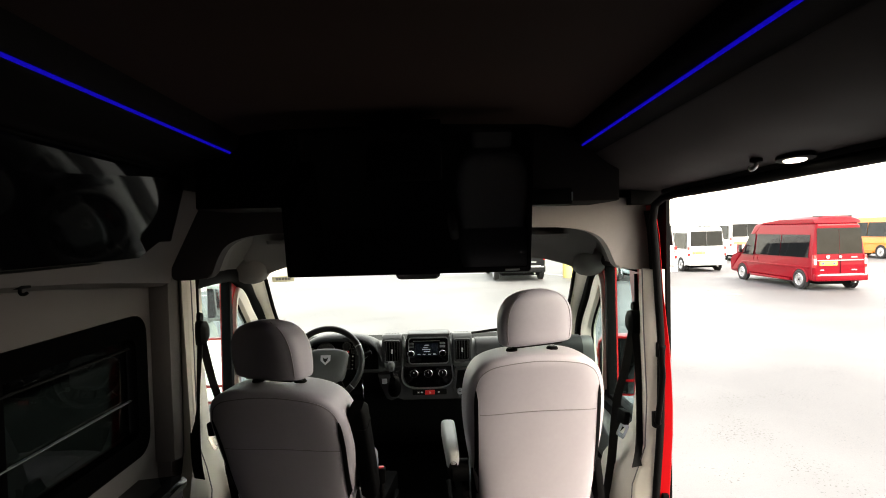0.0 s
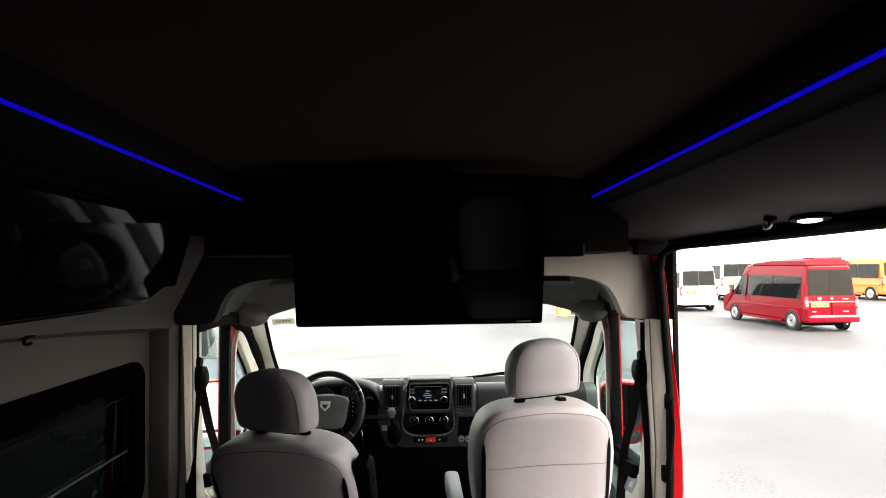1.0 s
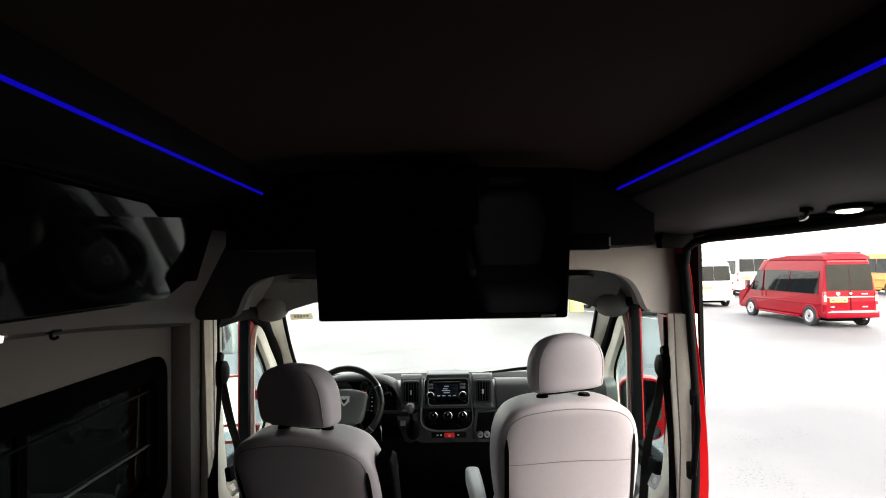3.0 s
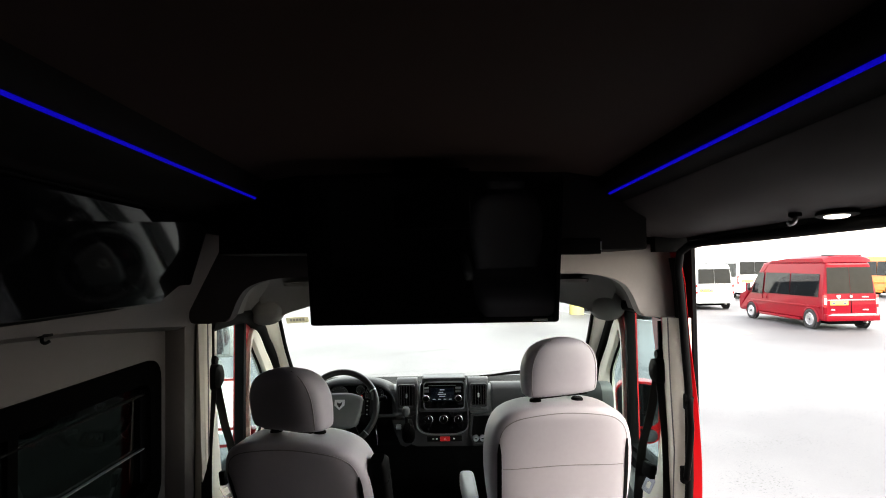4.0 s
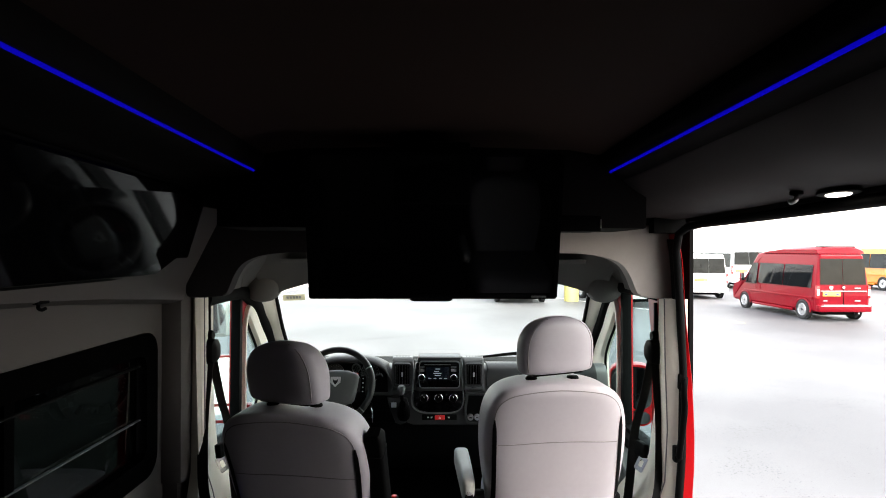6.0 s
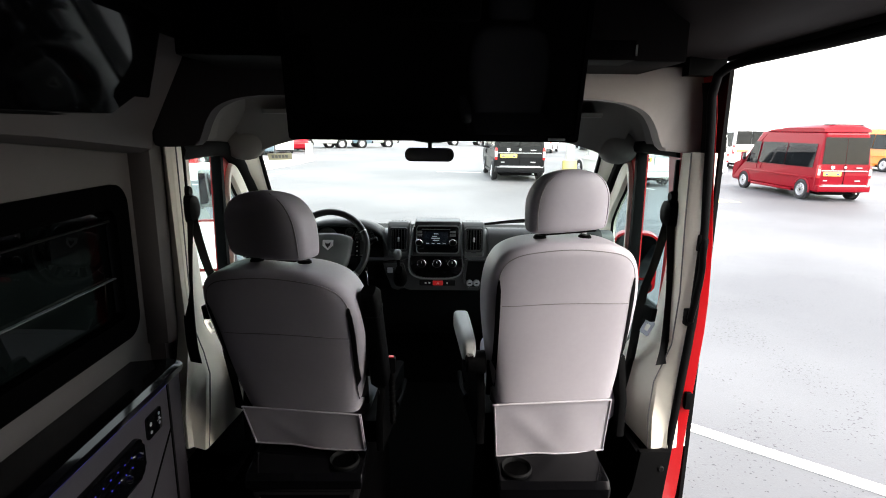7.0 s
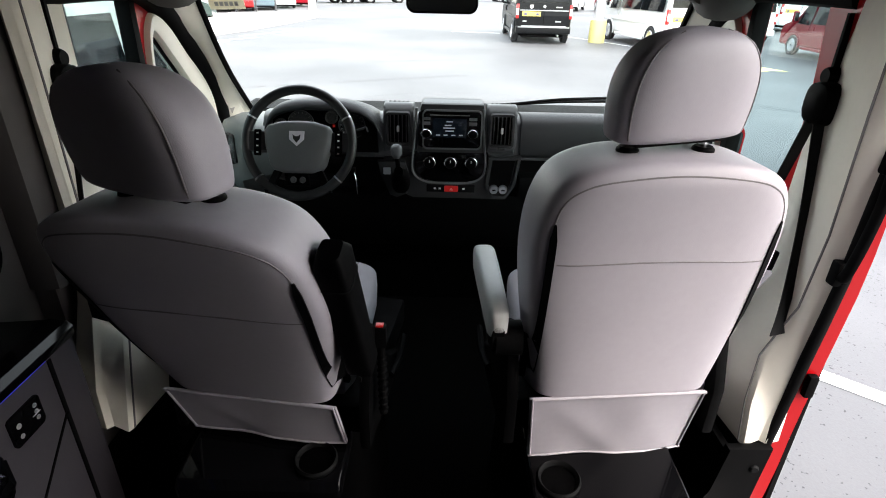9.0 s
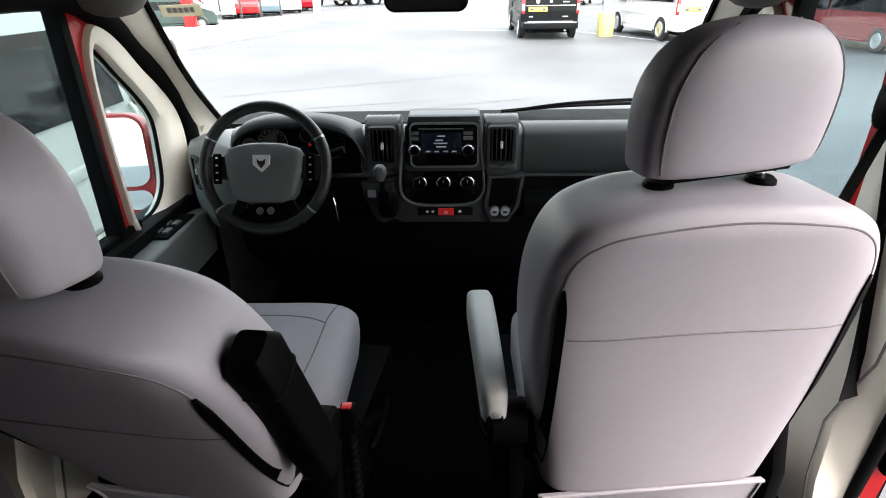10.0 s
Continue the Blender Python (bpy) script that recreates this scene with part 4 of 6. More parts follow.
structure("seal_lip", loft([[(JX(z) - 0.012, 2.04, z), (JX(z) + 0.013, 2.04, z), (JX(z) + 0.013, 2.005, z), (JX(z) - 0.006, 2.012, z)] for z in (1.45, 1.5, 1.55, 1.6, 1.66)]), "rubber", "black lip of the door seal beside the arch", "seal")
structure("jamb_catch", boxm(JX(0.65) + 0.018, JX(0.65) + 0.040, 1.988, 2.006, 0.615, 0.675, bevel=0.005), "black", "small black door catch on the jamb", "catch")
structure("body_side_top", boxm(0.898, 0.96, -2.0, 2.0, 1.80, 2.10), "red", "red body side above the door opening", "wall", False)
structure("door_header", boxm(0.848, 0.885, -2.0, 1.99, 1.717, 1.765), "rubber", "black rubber lined header over the door opening", "trim", False)
structure("corner_fill", boxm(0.76, 0.872, 2.035, 2.12, 1.682, 1.79), "rubber", "black corner filler above the door pillar", "trim", False)
# front edge lies out of view, moved forward to cut light on the seats
structure("wall_right", boxm(0.87, 0.95, -2.05, 1.05, -0.3, 1.75), "wall", "taupe side wall, carried forward unseen to block door light", "wall", False)
structure("body_side_right", boxm(0.952, 0.972, -2.06, 1.04, -0.3, 1.755), "red", "red painted outer side of the van", "wall", False)
structure("step", boxm(0.55, 0.95, 0.70, 1.96, -0.32, -0.14, bevel=0.01), "black", "black entry step at the side door", "step")
structure("sill", boxm(0.79, 0.90, 0.70, 2.1, -0.14, 0.045, bevel=0.008), "silver", "metal door sill strip", "sill")

# grab handle
gh = thing("grab_handle", "black plastic grab handle on the door pillar", "handle")
gp = smooth_path([(0.858, 2.012, 1.185), (0.848, 1.995, 1.18), (0.842, 1.985, 1.14), (0.844, 1.985, 1.09), (0.834, 1.98, 1.01), (0.826, 1.98, 0.955), (0.828, 1.99, 0.93), (0.842, 2.012, 0.925)], 5)
part("grip", tube(gp, 0.0115, 10, flat=0.8), "black", gh)
for z0, z1, x0 in ((1.15, 1.205, 0.832), (0.905, 0.96, 0.818)):
    part("handle_foot", boxm(x0, x0 + 0.027, 1.997, 2.024, z0, z1, bevel=0.006), "black", gh)

# lamp and hook under the cove
lp = thing("door_lamp", "oval white courtesy lamp, lit, set into the cove", "lamp")
mt = Matrix.Translation((0.815, 1.245, 1.731)) @ Matrix.Rotation(radians(8), 4, "Y")
for nm, rx, ry, h0, h1, mat in (("bezel", 0.024, 0.056, 0.0, -0.007, "black"), ("lens", 0.015, 0.033, -0.005, -0.0095, "lamp")):
    part(nm, loft([[mt @ Vector((rx * k * math.cos(a), ry * k * math.sin(a), h)) for a in [2 * math.pi * i / 28 for i in range(28)]] for k, h in ((1, h0), (0.98, h1 * 0.8), (0.9, h1))]), mat, lp)
hk = thing("coat_hook", "small dark coat hook beside the lamp", "hook")
part("hook_base", lathe([(0.0001, -0.006), (0.009, -0.006), (0.013, -0.003), (0.013, 0.004)], Matrix.Translation((0.774, 1.312, 1.734)), 16), "black", hk)
part("hook_arm", tube(smooth_path([(0.774, 1.312, 1.733), (0.769, 1.305, 1.720), (0.764, 1.312, 1.715), (0.768, 1.323, 1.719)], 4), 0.005), "silver", hk)
lp2 = thing("reading_lamp", "small lit reading lamp under the padded cove", "lamp")
part("lens", loft([[(-0.885 + 0.02 * k * math.cos(a), 1.22 + 0.05 * k * math.sin(a), h) for a in [2 * math.pi * i / 20 for i in range(20)]] for k, h in ((1, 1.515), (0.9, 1.497))]), "lamp", lp2)
hk2 = thing("coat_hook", "small dark coat hook under the padded cove", "hook")
part("hook_base", boxm(-0.895, -0.867, 1.38, 1.42, 1.497, 1.512, bevel=0.005), "black", hk2)
part("hook_arm", tube(smooth_path([(-0.88, 1.40, 1.50), (-0.876, 1.394, 1.488), (-0.872, 1.40, 1.484), (-0.870, 1.408, 1.487)], 4), 0.004), "black", hk2)

# the ceiling trim is sheared up towards the rear to fit the camera's view
for ob in list(scene.objects):
    if ob.type == "MESH" and ob.name.split(".")[0] in ("ceiling", "cove_right", "cove_fascia", "cove_left", "led_strip", "door_header", "door_seal", "bezel", "lens", "hook_base", "hook_arm", "gloss_face", "edge_trim"):
        for v in ob.data.vertices:
            v.co.z += 0.023 * max(0.0, 1.75 - v.co.y) * ss(1.60, 1.72, v.co.z)

# ---- television ----
tv = thing("television", "switched-off black flat television hung from the ceiling", "television")
TVM = pose(0.006, 1.635, 1.491, 12, 0, 1.6)
def tvp(nm, bm, mat, lab="", sm=True):
    ob = part(nm, bm, mat, tv, lab, sm)
    ob.matrix_local = TVM
    return ob
tvp("bezel", add_ring_frame(bmesh.new(), rrect(0.666, 0.388, 0.008, 3, 0, 0.194), rrect(0.646, 0.365, 0.004, 3, 0, 0.196), "y", -0.004, 0.03), "gloss")
tvp("screen", boxm(-0.325, 0.325, 0.0, 0.006, 0.012, 0.38), "screen", sm=False)
tvp("back_shell", boxm(-0.325, 0.325, 0.006, 0.045, 0.008, 0.38, bevel=0.012), "black")
tvp("maker_mark", boxm(0.262, 0.302, -0.0055, -0.003, 0.004, 0.009), "dash", sm=False)
part("ceiling_mount", boxm(-0.10, 0.10, 1.56, 1.73, 1.74, 1.90, bevel=0.01), "black", tv)
sb = thing("media_player", "small black media box mounted beside the television", "media player")
part("case", boxm(0.33, 0.452, 1.62, 1.73, 1.672, 1.715, bevel=0.003), "black", sb)
part("end_strip", boxm(0.4495, 0.4535, 1.618, 1.66, 1.682, 1.705), "silver", sb, smooth=False)


# ---- seats ----
BACK = [(0.46, 0.198), (0.56, 0.208), (0.65, 0.216), (0.76, 0.229), (0.87, 0.239), (0.97, 0.243), (1.05, 0.239), (1.11, 0.227), (1.155, 0.205), (1.182, 0.172), (1.199, 0.125), (1.206, 0.07)]


HEAD = [(0.0, 0.112, 0.036), (0.005, 0.125, 0.052), (0.018, 0.131, 0.060), (0.06, 0.134, 0.064), (0.10, 0.1325, 0.066), (0.125, 0.127, 0.065), (0.145, 0.118, 0.063), (0.162, 0.106, 0.059), (0.176, 0.090, 0.053), (0.187, 0.069, 0.043), (0.194, 0.045, 0.029), (0.198, 0.02, 0.014)]


def seat(name, label, at, turn, recline, raised_arm, armmat, low=0.0, wide=1.0, head=0.0, head_turn=0.0, hem=0.648, drop=0.155, skirt_in=(0.0, 0.0), head_roll=0.0, head_size=(1.0, 1.0), head_shift=(0.0, 0.0), post=-0.03, tall=1.0, tuck=0.0, zip_top=1.065, hem_in=(0.0, 0.0), skew=0.0, head_depth=1.0, crest=1.0, arm_pose=None, cushion_at=None):
    """A captain seat facing +y; at: the back panel's lower edge on the floor plane, before it is turned and reclined."""
    st = thing(name, label, "seat", "front seats")
    tan = math.tan(radians(recline))
    def yb(z):
        return -(z - 0.64) * tan
    lo = hem - 0.004
    def up(z):
        return z if z < 0.97 else 0.97 + (z - 0.97) * crest
    rows = [(0.97 - (0.97 - z) * (0.97 - lo) / 0.51 if z < 0.97 else up(z), hw) for z, hw in BACK]
    rows = [(p.x, p.y) for p in smooth_path([(z, hw, 0) for z, hw in rows], 3)]
    def sway(z):
        return skew * max(0.0, (0.97 - z) / 0.32)
    rings = []
    for z, hw in rows:
        hd = 0.085 * (0.55 + 0.45 * min(1, hw / 0.2))
        ring = []
        for x, d in superell(hw, hd, 6.0, 48):
            crown = 0.009 * (1 - (x / 0.25) ** 2) if d < 0 else -0.012 * (1 - (x / 0.25) ** 2)
            ring.append((x + sway(z), yb(z) + 0.085 + d - crown, z))
        rings.append(ring)
    back = part("backrest", loft(rings), "seat", st)
    def surf(x, z, lift=0.0):
        """The rear face of the backrest."""
        hw = np.interp(z, [b[0] for b in rows], [b[1] for b in rows])
        hd = 0.085 * (0.55 + 0.45 * min(1, hw / 0.2))
        q = max(0.0, 1 - min(1.0, abs(x) / hw) ** 6.0) ** (1 / 6.0)
        return (x + sway(z), yb(z) + 0.085 - hd * q - 0.009 * (1 - (x / 0.25) ** 2) - lift, z)
    # horizontal seam and curved shoulder seam
    part("seam", tube([surf(x / 100, 0.968 + 0.004 * math.cos(x / 8), -0.0005) for x in range(-20, 21, 2)], 0.0016, 6), "seat_seam", back)
    arc = [(-0.214, 1.06), (-0.205, 1.105), (-0.182, 1.142), (-0.13, 1.168), (0.0, 1.182), (0.13, 1.168), (0.182, 1.142), (0.205, 1.105), (0.214, 1.06)]
    part("seam", tube([surf(p.x, p.y, -0.0005) for p in smooth_path([(a, up(b), 0) for a, b in arc], 5)], 0.0016, 6), "seat_seam", back)
    for s in (-1, 1):
        rg = []
        for i in range(15):
            z = hem - 0.012 + (zip_top + 0.012 - hem) * i / 14
            x0 = 0.212 - 0.010 * (1 - z)
            hz = 0.0065 * min(1.0, (14 - i) / 1.5 + 0.25)
            a, b = surf(s * (x0 - hz), z, 0.003), surf(s * (x0 + hz), z, 0.003)
            c, d = surf(s * (x0 + hz), z, -0.01), surf(s * (x0 - hz), z, -0.01)
            rg.append([a, b, c, d])
        part("side_zip", loft(rg), "black", back, "black zip strip", False)
    # loose skirt below the backrest, with welted edges
    def skirt(u, v):
        xl = (-0.212 + hem_in[0] + sway(hem)) * (1 - v) + (-0.206 + skirt_in[0]) * v
        xr = (0.212 - hem_in[1] + sway(hem)) * (1 - v) + (0.206 - skirt_in[1]) * v
        x = xl + (xr - xl) * u
        w = 0.012 * math.exp(-((u - 0.12 - 0.42 * v) / 0.10) ** 2) * v * (1.2 - v) + 0.010 * math.exp(-((u - 0.75 + 0.25 * v) / 0.12) ** 2) * v * (1.2 - v) + 0.004 * math.sin(u * 9 + 1.2) * v + 0.008 * math.sin(math.pi * u) * v * v
        return Vector((x, yb(hem) - 0.008 - w + (tuck - 0.020) * v, hem - 0.003 - drop * v + 0.0025 * math.sin(u * 5) * v))
    nu, nv = 24, 10
    bm = loft([[skirt(i / nu, j / nv) for j in range(nv + 1)] + [skirt(i / nu, j / nv) + Vector((0, 0.007, 0)) for j in range(nv, -1, -1)] for i in range(nu + 1)])
    sk = part("skirt", bm, "seat", st, "loose vinyl skirt with welted edges")
    for pts in ([skirt(0.012, j / nv) for j in range(nv + 1)], [skirt(0.988, j / nv) for j in range(nv + 1)], [skirt(i / nu, 0.985) for i in range(nu + 1)]):
        part("welt", tube([p + Vector((0, -0.002, 0)) for p in pts], 0.0024, 6), "seat", sk)
    hem = [Vector((-0.209 + hem_in[0] + (0.418 - hem_in[0] - hem_in[1]) * k / 36 + sway(hem), yb(hem) - 0.011, hem)) for k in range(37)]
    part("hem", tube([Vector(p) + Vector((0, -0.001, 0)) for p in hem], 0.0034, 8), "seat", back)
    # headrest
    hy = yb(1.225) + 0.075 + head
    rings = []
    for z, hw, hd in smooth_path(HEAD, 3):
        rings.append([(x, hy + head_depth * (-0.12 * z + d - (0.012 * (1 - (x / 0.14) ** 2) if d < 0 else 0)), 1.222 + z) for x, d in superell(hw, hd, 3.6, 44)])
    hr = part("headrest", loft(rings), "seat", st)
    for s in (-1, 1):
        pts = []
        for k in range(13):
            z = 0.012 + 0.182 * k / 12
            hw, hd = np.interp(z, [h[0] for h in HEAD], [h[1] for h in HEAD]), np.interp(z, [h[0] for h in HEAD], [h[2] for h in HEAD])
            x = s * hw * 0.87
            d = -hd * (1 - 0.87 ** 3.6) ** (1 / 3.6)
            pts.append((x, hy + head_depth * (-0.12 * z + d - 0.012 * (1 - (x / 0.14) ** 2)) - 0.0008, 1.222 + z))
        part("seam", tube(pts, 0.0015, 6), "seat_seam", hr)
        p = part("headrest_post", tube([(s * 0.072, hy + post, up(1.17)), (s * 0.072, hy + post, 1.245 + head_shift[1])], 0.007, 10), "chrome", st)
        part("post_collar", lathe([(0.0001, 0.012), (0.016, 0.012), (0.020, 0.008), (0.021, -0.004)], Matrix.Translation((s * 0.072, hy + post - 0.004, up(1.200))), 14), "black", p)
    hr.matrix_local = Matrix.Translation((head_shift[0], hy, 1.222 + head_shift[1])) @ Matrix.Rotation(radians(head_turn), 4, "Z") @ Matrix.Rotation(radians(head_roll), 4, "Y") @ Matrix.Diagonal((head_size[0], 1, head_size[1], 1)) @ Matrix.Translation((0, -hy, -1.222))
    part("headrest_base", boxm(-0.090, 0.090, hy - 0.032, hy + 0.03, 1.215, 1.226, bevel=0.004), "black", hr)
    # cushion
    CU = [(0.10, 0.215, 0.70, 3), (0.14, 0.235, 0.73, 3.4), (0.30, 0.245, 0.735, 3.6), (0.46, 0.245, 0.745, 3.6), (0.54, 0.235, 0.74, 3.2), (0.575, 0.218, 0.722, 3), (0.592, 0.19, 0.70, 2.8), (0.60, 0.15, 0.68, 2.6)]
    rings = []
    for y, hw, top, e in CU:
        hd = (top - 0.58) / 2
        rings.append([(x, y, 0.58 + hd + d + (0.012 * (x / 0.24) ** 2 if d > 0 else 0)) for x, d in superell(hw, hd, e, 36)])
    cu = part("cushion", loft(rings), "seat", st)
    def on_cushion(x, y):
        hw, top, e = (float(np.interp(y, [c[0] for c in CU], [c[k] for c in CU])) for k in (1, 2, 3))
        hd = (top - 0.58) / 2
        return (x, y, 0.58 + hd + hd * max(0.0, 1 - min(1.0, abs(x) / hw) ** e) ** (1 / e) + 0.012 * (x / 0.24) ** 2 - 0.0002)
    for s in (-1, 1):
        part("seam", tube([on_cushion(p.x, p.y) for p in smooth_path([(s * 0.15, 0.18, 0), (s * 0.165, 0.34, 0), (s * 0.17, 0.48, 0), (s * 0.18, 0.55, 0)], 5)], 0.0018, 6), "seat_seam", cu)
    part("seam", tube([on_cushion(p.x, p.y) for p in smooth_path([(-0.17, 0.45, 0), (-0.1, 0.475, 0), (0.0, 0.485, 0), (0.1, 0.475, 0), (0.17, 0.45, 0)], 5)], 0.0018, 6), "seat_seam", cu)
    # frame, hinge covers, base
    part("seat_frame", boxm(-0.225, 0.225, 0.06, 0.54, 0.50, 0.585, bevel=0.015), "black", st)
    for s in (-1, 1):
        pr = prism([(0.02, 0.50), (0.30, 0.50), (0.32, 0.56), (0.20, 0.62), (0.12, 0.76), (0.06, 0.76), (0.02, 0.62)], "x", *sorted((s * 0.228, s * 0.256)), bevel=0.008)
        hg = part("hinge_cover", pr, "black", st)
        part("recline_lever", tube(smooth_path([(s * 0.262, 0.20, 0.57), (s * 0.27, 0.26, 0.575), (s * 0.268, 0.33, 0.60)], 4), 0.010, 8), "black", hg)
    # inner armrest: lowered along the cushion, or folded up against the backrest
    s = -1 if at[0] > 0 else 1
    ax = s * 0.285
    rings = []
    for y, hw, z0, z1 in ((0.0, 0.010, -0.012, 0.018), (0.006, 0.017, -0.03, 0.03), (0.025, 0.0215, -0.04, 0.040), (0.12, 0.0235, -0.036, 0.046), (0.24, 0.026, -0.030, 0.048), (0.32, 0.027, -0.026, 0.046), (0.35, 0.025, -0.018, 0.038), (0.364, 0.018, -0.006, 0.026), (0.369, 0.009, 0.004, 0.016)):
        if raised_arm:
            e = ss(0.0, 0.02, y) * (1 - ss(0.350, 0.372, y))
            rings.append([(x, y, 0.006 + d) for x, d in superell(0.017 + 0.010 * e, 0.020 + 0.012 * e, 5.0, 28)])
        else:
            rings.append([(x, 0.95 * y, (z0 + z1) / 2 + d) for x, d in superell(hw, (z1 - z0) / 2, 4.0, 24)])
    arm = part("armrest", loft(rings), armmat, st, "padded vinyl armrest")
    if not raised_arm:
        under = []
        for y, hw, z0, z1 in ((0.0, 0.012, -0.050, 0.0), (0.02, 0.020, -0.060, 0.025), (0.10, 0.0215, -0.054, 0.03), (0.13, 0.020, -0.05, -0.015), (0.22, 0.018, -0.042, -0.02), (0.30, 0.012, -0.034, -0.02)):
            under.append([(x, y, (z0 + z1) / 2 + d) for x, d in superell(hw, (z1 - z0) / 2, 3.0, 16)])
        part("arm_base", loft(under), "black", arm, "black armrest underside")
    else:
        part("arm_seam", tube([(x * 1.012, 0.30, 0.006 + d * 1.012) for x, d in superell(0.027, 0.032, 5.0, 28)], 0.0016, 6, loop=True), "dashlo", arm)
        for dz in (0.012, 0.038):
            part("bracket_screw", lathe([(0.0001, 0.005), (0.005, 0.005), (0.006, 0.0)], Matrix.Translation((-s * 0.012, -0.03, -0.02 + dz)) @ Matrix.Rotation(radians(90 * s), 4, "Y"), 10), "black", arm)
    part("arm_pivot", lathe([(0.0001, 0.03), (0.03, 0.03), (0.036, 0.024), (0.036, -0.03)], Matrix.Translation((-s * 0.02, 0.03, -0.04)) @ Matrix.Rotation(radians(90 * s), 4, "Y"), 20), "black", arm)
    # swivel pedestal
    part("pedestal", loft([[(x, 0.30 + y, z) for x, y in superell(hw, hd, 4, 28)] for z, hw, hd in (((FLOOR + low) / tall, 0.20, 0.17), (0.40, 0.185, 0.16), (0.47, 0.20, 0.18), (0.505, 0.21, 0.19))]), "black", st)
    st.matrix_world = Matrix.Translation((at[0], at[1], -low)) @ Matrix.Rotation(radians(turn), 4, "Z") @ Matrix.Diagonal((wide, 1, tall, 1))
    arm.matrix_local = st.matrix_world.inverted() @ (arm_pose or st.matrix_world @ pose(ax, 0.08, 0.785, 1, 0, 0))
    if cushion_at:
        cu.matrix_local = st.matrix_world.inverted() @ pose(*cushion_at) @ Matrix.Diagonal((0.91, 1, 0.97, 1))
    return st


seat("driver_seat", "grey vinyl captain seat with its armrest folded up", (-0.378, 1.910), -7.5, 25.5, True, "black", low=-0.039, wide=0.904, tall=0.957, head=0.044, head_turn=-17.0, head_roll=-2.0, head_size=(1.068, 0.907), head_shift=(-0.012, -0.022), head_depth=0.86, drop=0.165, skew=-0.026, skirt_in=(-0.020, 0.023), tuck=0.081, zip_top=1.071, crest=0.90, post=0.01, arm_pose=pose(-0.148, 1.885, 0.765, 113, 0, -6), cushion_at=(-0.410, 1.885, 0.0))
seat("passenger_seat", "grey vinyl captain seat with a lowered pale armrest", (0.393, 1.908), 5.6, 6.2, False, "arm", low=-0.028, wide=0.960, tall=1.024, head=0.036, head_turn=6.9, head_roll=-2.2, head_size=(0.988, 0.898), head_shift=(0.014, -0.053), head_depth=0.76, drop=0.200, hem_in=(0.001, 0.025), skirt_in=(0.018, 0.011), tuck=0.068, zip_top=1.043, crest=0.76, post=-0.01, arm_pose=pose(0.118, 1.895, 0.855, -3, 0, 2), cushion_at=(0.415, 1.885, 0.0))


# buckle stalk beside the driver's cushion
bs = thing("belt_buckle", "black belt buckle with a red button on a ribbed stalk", "belt buckle")
part("stalk", tube([(-0.118, 1.93, 0.60), (-0.120, 1.94, 0.68), (-0.123, 1.95, 0.77)], 0.009, 10), "black", bs)
for k in range(9):
    part("rib", lathe([(0.009, -0.003), (0.0115, 0.0), (0.009, 0.003)], Matrix.Translation((-0.1185 - 0.0004 * k, 1.932 + 0.002 * k, 0.61 + 0.016 * k)), 12), "black", bs)
part("buckle", boxm(-0.136, -0.110, 1.938, 1.964, 0.765, 0.816, bevel=0.005), "black", bs)
part("button", boxm(-0.132, -0.116, 1.944, 1.958, 0.8155, 0.819, bevel=0.001), "hazard", bs, "red release button")

